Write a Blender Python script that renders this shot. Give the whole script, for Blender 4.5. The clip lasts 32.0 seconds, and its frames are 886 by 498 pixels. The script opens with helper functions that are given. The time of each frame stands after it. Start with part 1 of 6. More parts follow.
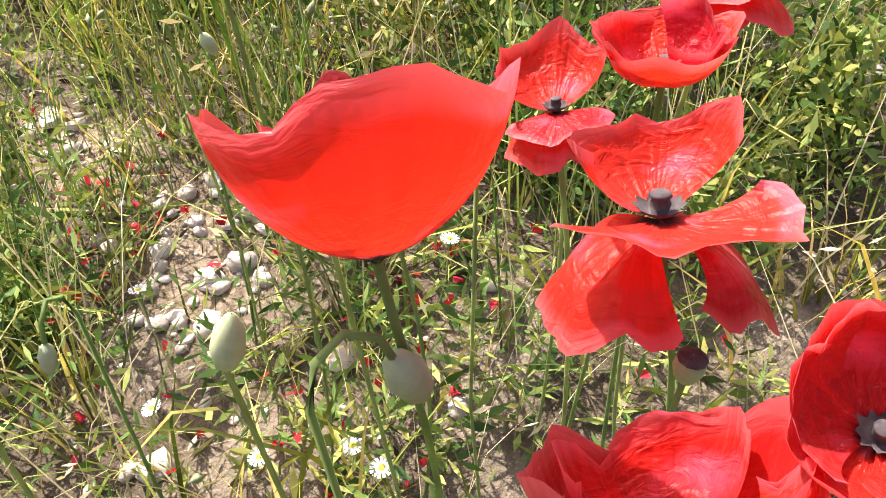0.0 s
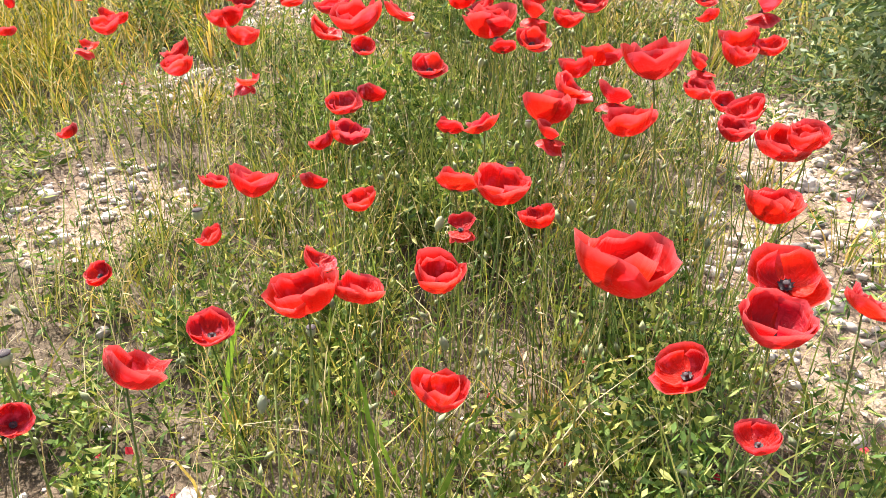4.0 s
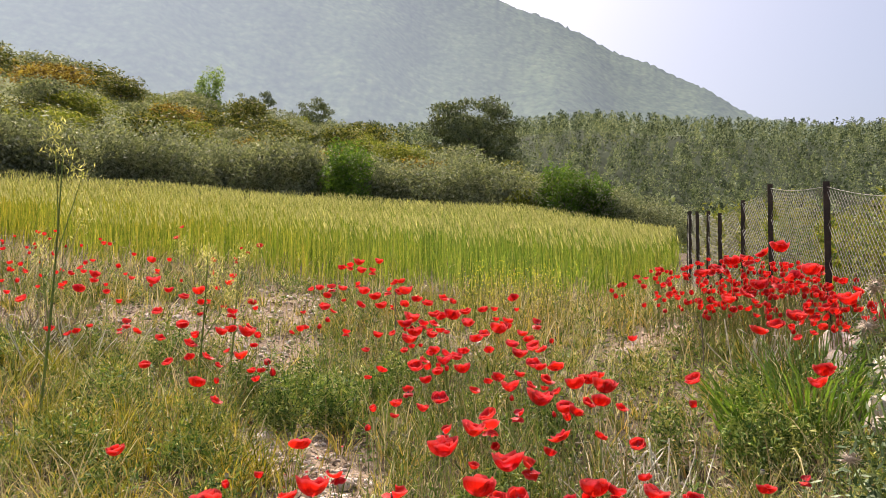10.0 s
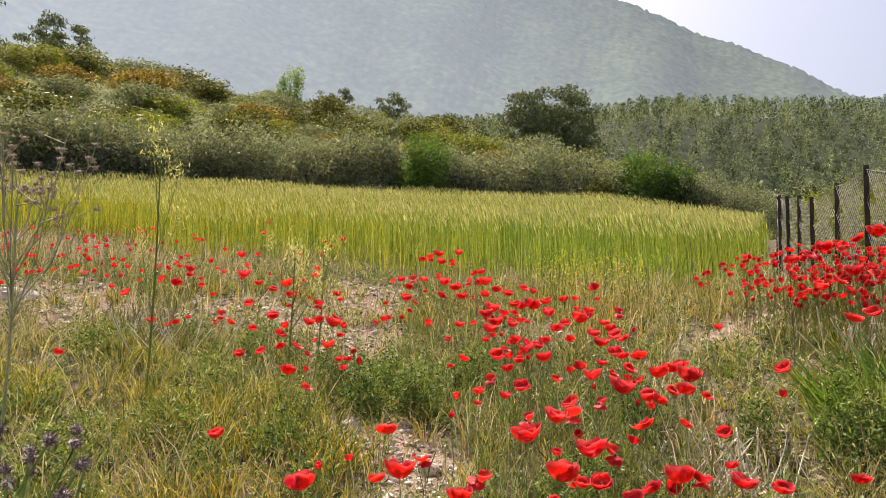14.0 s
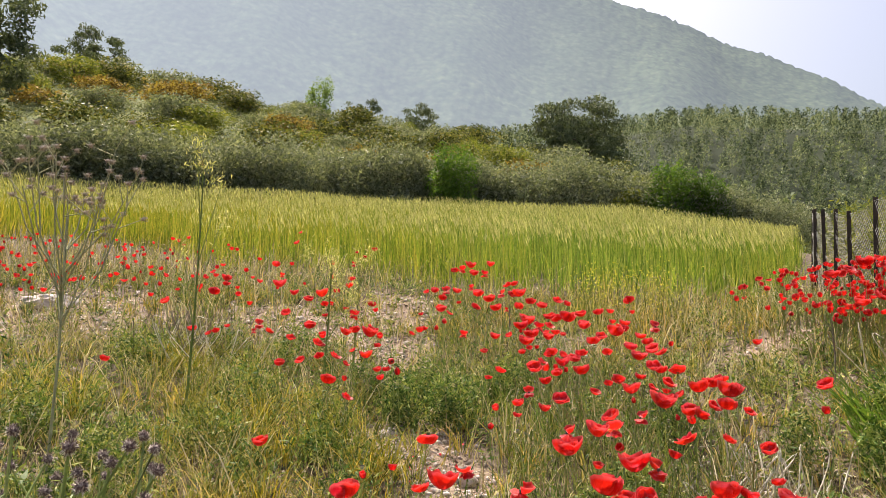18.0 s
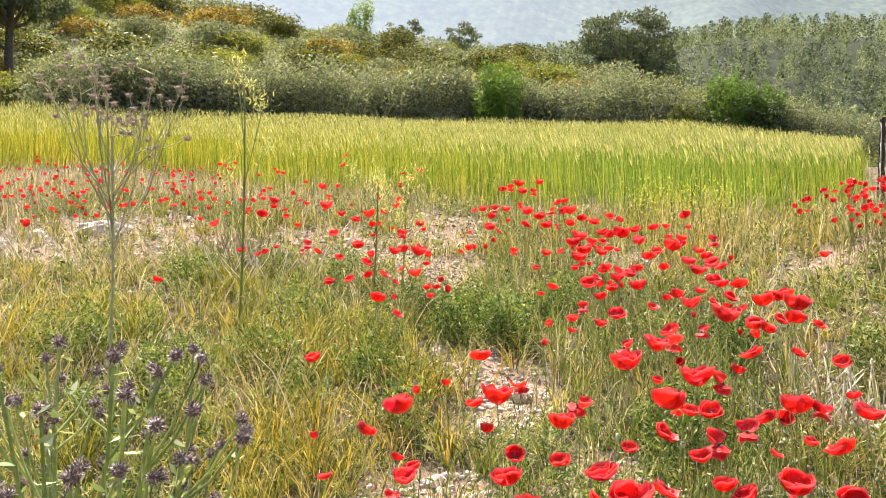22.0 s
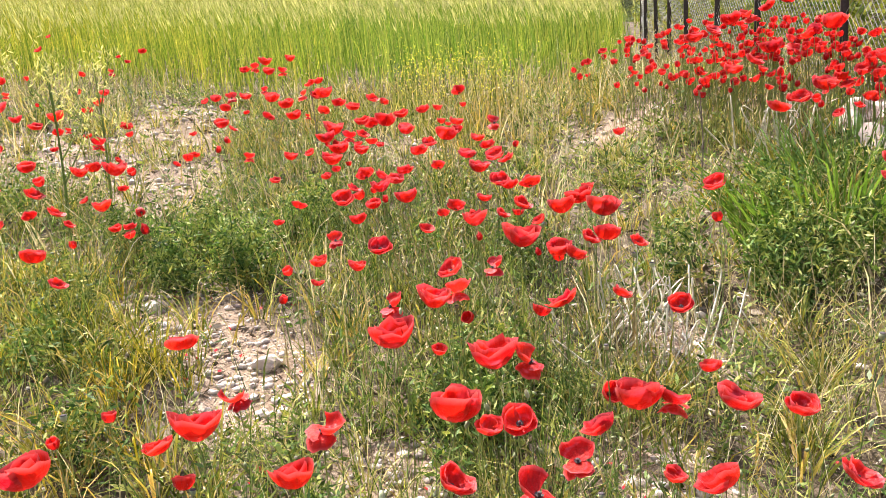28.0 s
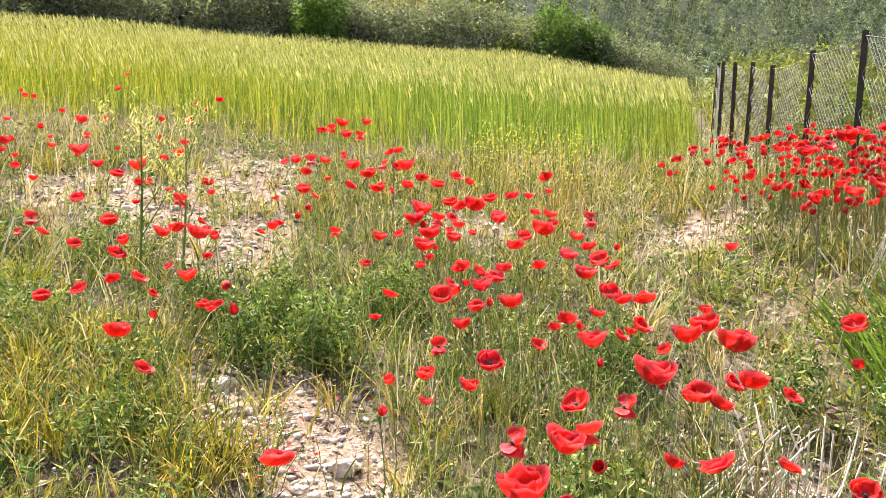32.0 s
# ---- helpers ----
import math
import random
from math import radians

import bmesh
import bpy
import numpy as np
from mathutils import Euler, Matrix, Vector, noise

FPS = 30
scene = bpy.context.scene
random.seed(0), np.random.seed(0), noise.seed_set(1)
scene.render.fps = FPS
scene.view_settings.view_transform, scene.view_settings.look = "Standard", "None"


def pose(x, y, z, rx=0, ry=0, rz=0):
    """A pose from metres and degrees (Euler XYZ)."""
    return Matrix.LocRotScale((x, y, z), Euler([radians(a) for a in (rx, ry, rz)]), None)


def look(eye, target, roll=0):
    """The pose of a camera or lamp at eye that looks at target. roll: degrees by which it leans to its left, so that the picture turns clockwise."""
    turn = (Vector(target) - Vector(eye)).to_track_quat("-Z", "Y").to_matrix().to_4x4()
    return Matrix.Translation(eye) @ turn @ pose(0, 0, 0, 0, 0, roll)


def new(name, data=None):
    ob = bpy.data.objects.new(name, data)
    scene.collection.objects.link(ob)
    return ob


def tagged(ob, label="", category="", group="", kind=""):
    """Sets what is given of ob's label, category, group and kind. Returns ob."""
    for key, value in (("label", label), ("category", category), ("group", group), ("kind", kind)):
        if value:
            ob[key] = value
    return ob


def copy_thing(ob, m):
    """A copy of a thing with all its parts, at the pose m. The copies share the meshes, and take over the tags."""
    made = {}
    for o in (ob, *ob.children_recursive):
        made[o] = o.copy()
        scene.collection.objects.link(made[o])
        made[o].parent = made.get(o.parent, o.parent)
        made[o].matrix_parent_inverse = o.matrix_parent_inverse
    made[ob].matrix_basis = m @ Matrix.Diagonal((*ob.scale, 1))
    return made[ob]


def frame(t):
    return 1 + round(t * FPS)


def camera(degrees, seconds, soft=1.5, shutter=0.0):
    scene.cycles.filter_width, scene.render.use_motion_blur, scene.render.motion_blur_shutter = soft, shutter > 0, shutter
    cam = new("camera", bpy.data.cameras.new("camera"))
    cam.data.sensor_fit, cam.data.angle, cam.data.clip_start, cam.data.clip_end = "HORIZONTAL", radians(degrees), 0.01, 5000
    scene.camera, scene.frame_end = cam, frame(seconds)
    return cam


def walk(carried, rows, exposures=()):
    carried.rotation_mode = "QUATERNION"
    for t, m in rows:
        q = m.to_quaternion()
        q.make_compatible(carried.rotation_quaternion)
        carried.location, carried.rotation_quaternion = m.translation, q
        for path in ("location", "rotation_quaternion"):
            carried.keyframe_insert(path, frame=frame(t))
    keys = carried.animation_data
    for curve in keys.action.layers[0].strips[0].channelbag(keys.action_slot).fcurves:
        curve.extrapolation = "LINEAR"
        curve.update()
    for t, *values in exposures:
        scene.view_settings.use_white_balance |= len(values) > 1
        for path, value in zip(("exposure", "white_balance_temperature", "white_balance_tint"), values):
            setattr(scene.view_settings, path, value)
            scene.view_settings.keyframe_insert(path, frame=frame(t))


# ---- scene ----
# ---- camera and walk ----
cam = camera(62.30, 32.0, soft=0.6)
PATH = [
    (0, (0.133, -0.525, 0.621), (0.348, 0.986, -0.672), -3.64),
    (0.5, (0.123, -0.498, 0.646), (0.294, 1.044, -0.616), -2.21),
    (1, (0.105, -0.480, 0.688), (0.238, 1.090, -0.544), -0.06),
    (1.5, (0.069, -0.446, 0.741), (0.165, 1.143, -0.470), 1.60),
    (2, (0.058, -0.418, 0.767), (0.140, 1.225, -0.369), 1.56),
    (2.5, (0.050, -0.413, 0.799), (0.129, 1.281, -0.261), 1.35),
    (3, (0.044, -0.394, 0.829), (0.106, 1.345, -0.157), 0.72),
    (3.5, (0.048, -0.377, 0.859), (0.124, 1.398, -0.060), 0.33),
    (4, (0.039, -0.371, 0.897), (0.154, 1.455, 0.090), 1.15),
    (4.5, (0.038, -0.373, 0.933), (0.172, 1.493, 0.225), 1.36),
    (6.5, (0.002, -0.418, 1.068), (0.175, 1.550, 0.756), 1.56),
    (7, (-0.007, -0.428, 1.099), (0.174, 1.549, 0.852), 1.67),
    (7.5, (-0.012, -0.444, 1.142), (0.178, 1.541, 0.990), 1.67),
    (8, (-0.036, -0.464, 1.185), (0.156, 1.526, 1.119), 1.17),
    (8.5, (-0.063, -0.493, 1.239), (0.113, 1.499, 1.278), 1.06),
    (9, (-0.087, -0.519, 1.288), (0.044, 1.475, 1.386), 1.03),
    (9.5, (-0.129, -0.546, 1.321), (-0.015, 1.445, 1.478), 1.02),
    (10, (-0.165, -0.568, 1.335), (-0.031, 1.418, 1.534), 1.83),
    (10.5, (-0.163, -0.593, 1.339), (-0.050, 1.389, 1.583), 1.22),
    (11, (-0.145, -0.598, 1.340), (-0.002, 1.382, 1.579), 1.54),
    (11.5, (-0.142, -0.593, 1.338), (-0.017, 1.388, 1.580), 1.33),
    (12, (-0.156, -0.594, 1.334), (-0.083, 1.391, 1.570), 1.29),
    (12.5, (-0.174, -0.600, 1.329), (-0.129, 1.389, 1.533), 1.27),
    (13, (-0.175, -0.603, 1.326), (-0.170, 1.390, 1.494), 0.94),
    (13.5, (-0.177, -0.610, 1.326), (-0.222, 1.381, 1.506), 1.10),
    (14, (-0.173, -0.615, 1.324), (-0.252, 1.376, 1.494), 1.48),
    (14.5, (-0.172, -0.612, 1.327), (-0.242, 1.380, 1.489), 1.58),
    (16.5, (-0.169, -0.612, 1.328), (-0.281, 1.376, 1.518), 1.25),
    (17, (-0.166, -0.621, 1.323), (-0.250, 1.368, 1.506), 1.67),
    (17.5, (-0.193, -0.636, 1.325), (-0.275, 1.355, 1.503), 1.57),
    (18, (-0.234, -0.650, 1.328), (-0.383, 1.335, 1.524), 2.13),
    (18.5, (-0.269, -0.671, 1.319), (-0.484, 1.307, 1.527), 3.18),
    (19, (-0.325, -0.681, 1.307), (-0.681, 1.283, 1.436), 2.97),
    (19.5, (-0.356, -0.696, 1.297), (-0.772, 1.258, 1.401), 3.03),
    (20, (-0.369, -0.709, 1.299), (-0.805, 1.238, 1.423), 3.11),
    (20.5, (-0.365, -0.725, 1.294), (-0.801, 1.223, 1.430), 3.21),
    (21, (-0.361, -0.717, 1.300), (-0.694, 1.251, 1.428), 2.39),
    (21.5, (-0.318, -0.650, 1.293), (-0.591, 1.329, 1.374), 1.83),
    (22, (-0.259, -0.550, 1.292), (-0.527, 1.432, 1.278), 1.24),
    (22.5, (-0.208, -0.483, 1.286), (-0.444, 1.496, 1.125), 0.66),
    (23, (-0.174, -0.461, 1.264), (-0.328, 1.515, 0.999), -0.18),
    (23.5, (-0.150, -0.431, 1.245), (-0.205, 1.537, 0.896), -0.50),
    (24, (-0.152, -0.326, 1.261), (-0.038, 1.643, 0.926), 0.82),
    (24.5, (-0.180, -0.143, 1.271), (0.057, 1.808, 0.900), 1.71),
    (26.5, (-0.113, 0.197, 1.306), (0.201, 2.113, 0.825), -0.62),
    (27, (-0.136, 0.265, 1.319), (0.088, 2.204, 0.881), -0.59),
    (27.5, (-0.123, 0.311, 1.354), (0.053, 2.263, 0.956), -2.03),
    (28, (-0.087, 0.356, 1.399), (0.206, 2.301, 1.035), -3.45),
    (28.5, (-0.022, 0.387, 1.441), (0.359, 2.331, 1.164), -4.09),
    (29, (0.003, 0.397, 1.458), (0.454, 2.334, 1.243), -3.34),
    (29.5, (0.019, 0.396, 1.470), (0.518, 2.324, 1.278), -2.81),
    (30, (0.003, 0.390, 1.474), (0.436, 2.336, 1.315), -2.26),
    (30.5, (-0.023, 0.390, 1.486), (0.327, 2.356, 1.369), -1.72),
    (31, (-0.096, 0.423, 1.494), (0.187, 2.400, 1.379), -0.96),
    (31.5, (-0.194, 0.504, 1.505), (0.071, 2.480, 1.338), 0.12),
    (32, (-0.302, 0.579, 1.529), (-0.085, 2.556, 1.319), 2.19),
]
EXPOSURES = [(0.0, 1.48, 6500, 10), (1.0, 1.38, 6500, 10), (2.0, 1.45, 6500, 10), (3.0, 1.5, 6500, 10), (4.0, 1.55, 6500, 10), (8.0, 1.53, 6600, 13), (8.9, 0.95, 6800, 14), (9.5, 0.8, 6900, 16), (13.0, 0.78, 6950, 16),
             (18.0, 0.82, 6850, 14), (19.0, 1.44, 6750, 15), (22.0, 1.45, 6700, 15), (24.0, 1.46, 6500, 13), (27.0, 1.4, 6450, 12), (32.0, 1.5, 6450, 12)]
walk(cam, [(t, look(eye, target, roll)) for t, eye, target, roll in PATH], EXPOSURES)
# ---- world, sun ----
SUN_AZ, SUN_EL = radians(-32), radians(56)   # azimuth from +y, to the right
world = bpy.data.worlds.new("sky")
scene.world = world
world.use_nodes = True
wn = world.node_tree.nodes
sky = wn.new("ShaderNodeTexSky")
sky.sky_type = 'NISHITA'
sky.sun_disc = False
sky.sun_elevation = SUN_EL
sky.sun_rotation = SUN_AZ
sky.altitude = 300
sky.air_density = 1.0
sky.dust_density = 9.0
sky.ozone_density = 1.6
world.node_tree.links.new(sky.outputs[0], wn["Background"].inputs[0])
wn["Background"].inputs[1].default_value = 0.13
sun_dir = Vector((math.sin(SUN_AZ) * math.cos(SUN_EL), math.cos(SUN_AZ) * math.cos(SUN_EL), math.sin(SUN_EL)))
sun_lamp = bpy.data.lights.new("sun", 'SUN')
sun_lamp.energy = 5.0
sun_lamp.angle = radians(0.5)
sun_lamp.color = (1.0, 0.95, 0.87)
sun = new("sun", sun_lamp)
sun.matrix_world = look(sun_dir * 50, (0, 0, 0))

# ---- materials ----
def mat(name):
    m = bpy.data.materials.new(name)
    m.use_nodes = True
    nt = m.node_tree
    return m, nt, nt.nodes["Principled BSDF"], nt.nodes["Material Output"]


def node(nt, kind, **inputs):
    n = nt.nodes.new(kind)
    for k, v in inputs.items():
        n.inputs[k.replace("_", " ")].default_value = v
    return n


def ramp(nt, stops):
    n = nt.nodes.new("ShaderNodeValToRGB")
    els = n.color_ramp.elements
    while len(els) < len(stops):
        els.new(0.5)
    for e, (p, c) in zip(els, stops):
        e.position, e.color = p, (*c, 1)
    return n


def mix_rgb(nt, fac, a, b, blend='MIX'):
    n = nt.nodes.new("ShaderNodeMix")
    n.data_type, n.blend_type = 'RGBA', blend
    for sock, v in ((n.inputs[0], fac), (n.inputs[6], a), (n.inputs[7], b)):
        if isinstance(v, bpy.types.NodeSocket):
            nt.links.new(v, sock)
        elif isinstance(v, tuple):
            sock.default_value = (*v, 1)
        else:
            sock.default_value = v
    return n.outputs[2]


def obj_noise(nt, scale, detail=4, rough=0.6):
    c = nt.nodes.new("ShaderNodeTexCoord")
    n = node(nt, "ShaderNodeTexNoise", Scale=scale, Detail=detail, Roughness=rough)
    nt.links.new(c.outputs["Object"], n.inputs["Vector"])
    return n.outputs["Fac"]


def bump(nt, fac, strength, dist, bsdf):
    b = node(nt, "ShaderNodeBump", Strength=strength, Distance=dist)
    nt.links.new(fac, b.inputs["Height"])
    nt.links.new(b.outputs[0], bsdf.inputs["Normal"])


def leaf_mat(name, stops, trans=0.4, rough=0.55, island=True, grain=30, tint=(1.25, 1.2, 0.5), patch=None, spec=0.12, along=None):
    """Thin leaves: colour varies leaf by leaf, and part of the light goes through."""
    m, nt, b, out = mat(name)
    g = nt.nodes.new("ShaderNodeNewGeometry" if island else "ShaderNodeObjectInfo")
    r = ramp(nt, stops)
    nt.links.new(g.outputs["Random Per Island" if island else "Random"], r.inputs[0])
    nz = obj_noise(nt, grain)
    dark = ramp(nt, [(0.3, (0.7, 0.7, 0.7)), (0.7, (1.15, 1.15, 1.15))])
    nt.links.new(nz, dark.inputs[0])
    col = mix_rgb(nt, 1.0, r.outputs[0], dark.outputs[0], 'MULTIPLY')
    if patch:
        # whole patches of the sward ripen before others
        pr = ramp(nt, [(0.42, (1, 1, 1)), (0.62, patch[1])])
        nt.links.new(obj_noise(nt, patch[0], 3), pr.inputs[0])
        col = mix_rgb(nt, 1.0, col, pr.outputs[0], 'MULTIPLY')
    if along:
        # the field ripens from one side
        c = nt.nodes.new("ShaderNodeTexCoord")
        sx = nt.nodes.new("ShaderNodeSeparateXYZ")
        nt.links.new(c.outputs["Object"], sx.inputs[0])
        mr = node(nt, "ShaderNodeMapRange")
        mr.inputs["From Min"].default_value, mr.inputs["From Max"].default_value = along[0], along[1]
        nt.links.new(sx.outputs["X"], mr.inputs["Value"])
        col = mix_rgb(nt, 1.0, col, mix_rgb(nt, mr.outputs[0], along[2], along[3]), 'MULTIPLY')
    nt.links.new(col, b.inputs["Base Color"])
    b.inputs["Roughness"].default_value = rough
    b.inputs["Specular IOR Level"].default_value = spec
    t = node(nt, "ShaderNodeBsdfTranslucent")
    tc = mix_rgb(nt, 1.0, col, tint, 'MULTIPLY')
    nt.links.new(tc, t.inputs[0])
    ms = node(nt, "ShaderNodeMixShader", Fac=trans)
    nt.links.new(b.outputs[0], ms.inputs[1])
    nt.links.new(t.outputs[0], ms.inputs[2])
    nt.links.new(ms.outputs[0], out.inputs[0])
    return m


def plain_mat(name, stops, rough=0.7, scale=20, metal=0.0, bump_by=0.0, bump_dist=0.01, rand=None):
    m, nt, b, out = mat(name)
    nz = obj_noise(nt, scale, 6)
    r = ramp(nt, stops)
    nt.links.new(nz, r.inputs[0])
    col = r.outputs[0]
    if rand:
        g = nt.nodes.new("ShaderNodeNewGeometry" if rand == "island" else "ShaderNodeObjectInfo")
        v = ramp(nt, [(0, (0.7, 0.7, 0.7)), (1, (1.2, 1.18, 1.15))])
        nt.links.new(g.outputs["Random Per Island" if rand == "island" else "Random"], v.inputs[0])
        col = mix_rgb(nt, 1.0, col, v.outputs[0], 'MULTIPLY')
    nt.links.new(col, b.inputs["Base Color"])
    b.inputs["Roughness"].default_value = rough
    b.inputs["Metallic"].default_value = metal
    if bump_by:
        bump(nt, nz, bump_by, bump_dist, b)
    return m


GRASS = leaf_mat("green_grass", [(0, (0.035, 0.06, 0.012)), (0.3, (0.14, 0.19, 0.04)), (0.65, (0.33, 0.34, 0.09)), (1, (0.62, 0.51, 0.23))], trans=0.22, tint=(1.3, 1.25, 0.6), patch=(1.3, (1.3, 1.03, 0.85)))
TUFT = leaf_mat("yellow_green_grass", [(0, (0.05, 0.07, 0.010)), (0.4, (0.22, 0.225, 0.03)), (0.8, (0.44, 0.40, 0.07)), (1, (0.62, 0.52, 0.18))], trans=0.26, tint=(1.3, 1.25, 0.5), patch=(1.1, (1.2, 1.0, 0.85)))
DRY = leaf_mat("dry_grass", [(0, (0.20, 0.15, 0.08)), (0.5, (0.45, 0.375, 0.21)), (1, (0.68, 0.61, 0.42))], trans=0.3, tint=(1.1, 1.05, 0.8))
WEED = leaf_mat("weed_leaf", [(0, (0.028, 0.065, 0.018)), (0.5, (0.13, 0.22, 0.055)), (1, (0.38, 0.41, 0.13))], trans=0.24, tint=(1.2, 1.25, 0.6), patch=(1.7, (1.2, 1.0, 0.95)))
WHEAT = leaf_mat("wheat_leaf", [(0, (0.07, 0.14, 0.025)), (0.45, (0.19, 0.285, 0.055)), (1, (0.40, 0.41, 0.13))], trans=0.4, tint=(1.2, 1.2, 0.6), patch=(0.5, (1.2, 1.03, 0.9)), along=(-6.0, 0.5, (1.35, 1.08, 0.85), (0.95, 1.0, 0.95)))
EAR = leaf_mat("wheat_ear", [(0, (0.34, 0.36, 0.10)), (1, (0.68, 0.63, 0.30))], trans=0.4, tint=(1.1, 1.1, 0.7))
STEM = leaf_mat("poppy_stem", [(0, (0.17, 0.24, 0.08)), (1, (0.32, 0.36, 0.15))], island=False, trans=0.4, tint=(1.2, 1.2, 0.8))
OLIVE = leaf_mat("olive_leaf", [(0, (0.10, 0.12, 0.08)), (0.6, (0.215, 0.245, 0.175)), (1, (0.32, 0.345, 0.265))], trans=0.3, spec=0.06)
SHRUB = leaf_mat("shrub_leaf", [(0, (0.035, 0.05, 0.016)), (0.6, (0.135, 0.16, 0.046)), (1, (0.32, 0.285, 0.08))], trans=0.2, spec=0.1)
RUSSET = leaf_mat("russet_leaf", [(0, (0.12, 0.075, 0.025)), (0.6, (0.26, 0.19, 0.055)), (1, (0.42, 0.33, 0.10))], trans=0.3, spec=0.08)
POPLAR = leaf_mat("poplar_leaf", [(0, (0.10, 0.18, 0.04)), (1, (0.26, 0.36, 0.11))], trans=0.45, spec=0.1)
LIME = leaf_mat("fresh_leaf", [(0, (0.06, 0.13, 0.025)), (1, (0.14, 0.23, 0.05))], trans=0.4, spec=0.12)
YELLOW_BUSH = leaf_mat("yellow_green_leaf", [(0, (0.085, 0.12, 0.025)), (1, (0.28, 0.295, 0.08))], trans=0.35, spec=0.1)
PINE = leaf_mat("pine_needles", [(0, (0.06, 0.085, 0.052)), (1, (0.19, 0.22, 0.135))], trans=0.2, spec=0.1)
# far wood: haze mixed into the needle colour, lighter and greyer
FOREST = leaf_mat("hazed_forest_needles", [(0, (0.10, 0.14, 0.10)), (0.6, (0.22, 0.265, 0.185)), (1, (0.35, 0.385, 0.26))], trans=0.3, grain=0.12, spec=0.05)
FOREST_DARK = leaf_mat("dark_forest_needles", [(0, (0.032, 0.052, 0.036)), (0.6, (0.08, 0.11, 0.072)), (1, (0.14, 0.175, 0.115))], trans=0.3, grain=0.12, spec=0.05)
BARK = plain_mat("bark", [(0.3, (0.06, 0.045, 0.035)), (0.7, (0.16, 0.13, 0.10))], 0.9, 12, bump_by=0.6)
STONE = plain_mat("pale_limestone", [(0.3, (0.34, 0.28, 0.24)), (0.55, (0.52, 0.455, 0.41)), (0.8, (0.70, 0.66, 0.62))], 0.85, 14, bump_by=0.5, rand="island")
POST = plain_mat("rusty_steel", [(0.3, (0.025, 0.018, 0.016)), (0.7, (0.07, 0.045, 0.035))], 0.6, 25, 0.3, 0.2)
WIRE = plain_mat("galvanised_wire", [(0.3, (0.16, 0.155, 0.145)), (0.7, (0.27, 0.26, 0.24))], 0.55, 30, 0.4)


def petal_mat():
    """Thin silky poppy petal: red, pink sheen painted in, light glowing through."""
    m, nt, b, out = mat("poppy_petal")
    uv = nt.nodes.new("ShaderNodeUVMap")
    sep = nt.nodes.new("ShaderNodeSeparateXYZ")
    nt.links.new(uv.outputs[0], sep.inputs[0])
    info = nt.nodes.new("ShaderNodeObjectInfo")
    base = ramp(nt, [(0, (0.36, 0.005, 0.009)), (0.25, (0.54, 0.011, 0.008)), (0.85, (0.66, 0.026, 0.009)), (1, (0.38, 0.006, 0.022))])
    # each flower and each petal has its own red
    geo = nt.nodes.new("ShaderNodeNewGeometry")
    add = nt.nodes.new("ShaderNodeMath")
    add.operation = 'MULTIPLY_ADD'
    nt.links.new(geo.outputs["Random Per Island"], add.inputs[0])
    add.inputs[1].default_value = 0.4
    nt.links.new(info.outputs["Random"], add.inputs[2])
    wrap = nt.nodes.new("ShaderNodeMath")
    wrap.operation = 'FRACT'
    nt.links.new(add.outputs[0], wrap.inputs[0])
    nt.links.new(wrap.outputs[0], base.inputs[0])
    # fine radial pleats
    wv = nt.nodes.new("ShaderNodeTexNoise")
    mp = node(nt, "ShaderNodeMapping", Scale=(17, 1.6, 1))
    nt.links.new(uv.outputs[0], mp.inputs[0])
    nt.links.new(mp.outputs[0], wv.inputs["Vector"])
    wv.inputs["Scale"].default_value = 1.0
    pl = ramp(nt, [(0.35, (0.88, 0.82, 0.82)), (0.65, (1.06, 1.06, 1.06))])
    nt.links.new(wv.outputs["Fac"], pl.inputs[0])
    col = mix_rgb(nt, 1.0, base.outputs[0], pl.outputs[0], 'MULTIPLY')
    # dark blotch at the claw
    blot = ramp(nt, [(0.10, (1, 1, 1)), (0.2, (0, 0, 0))])
    nt.links.new(sep.outputs["Y"], blot.inputs[0])
    col = mix_rgb(nt, blot.outputs[0], col, (0.02, 0.004, 0.01))
    # pink margin, its sheen painted into the colour
    rim = ramp(nt, [(0.84, (0, 0, 0)), (1.0, (0.42, 0.42, 0.42))])
    nt.links.new(sep.outputs["Y"], rim.inputs[0])
    col = mix_rgb(nt, rim.outputs[0], col, (0.85, 0.22, 0.25))
    # pink sheen painted on in random patches
    sheen_patch = ramp(nt, [(0.53, (0, 0, 0)), (0.7, (0.5, 0.5, 0.5))])
    fn = node(nt, "ShaderNodeTexNoise", Scale=2.2, Detail=3)
    off = nt.nodes.new("ShaderNodeVectorMath")
    off.operation = 'ADD'
    nt.links.new(uv.outputs[0], off.inputs[0])
    nt.links.new(info.outputs["Location"], off.inputs[1])
    nt.links.new(off.outputs[0], fn.inputs["Vector"])
    nt.links.new(fn.outputs["Fac"], sheen_patch.inputs[0])
    col = mix_rgb(nt, sheen_patch.outputs[0], col, (0.78, 0.13, 0.22))
    nt.links.new(col, b.inputs["Base Color"])
    b.inputs["Roughness"].default_value = 0.4
    b.inputs["Specular IOR Level"].default_value = 0.28
    b.inputs["Sheen Weight"].default_value = 0.12
    b.inputs["Sheen Tint"].default_value = (1, 0.6, 0.65, 1)
    crease = node(nt, "ShaderNodeTexNoise", Scale=7.0, Detail=4, Distortion=1.2)
    nt.links.new(off.outputs[0], crease.inputs["Vector"])
    both = nt.nodes.new("ShaderNodeMath")
    both.operation = 'ADD'
    nt.links.new(wv.outputs["Fac"], both.inputs[0])
    nt.links.new(crease.outputs["Fac"], both.inputs[1])
    bump(nt, both.outputs[0], 0.7, 0.003, b)
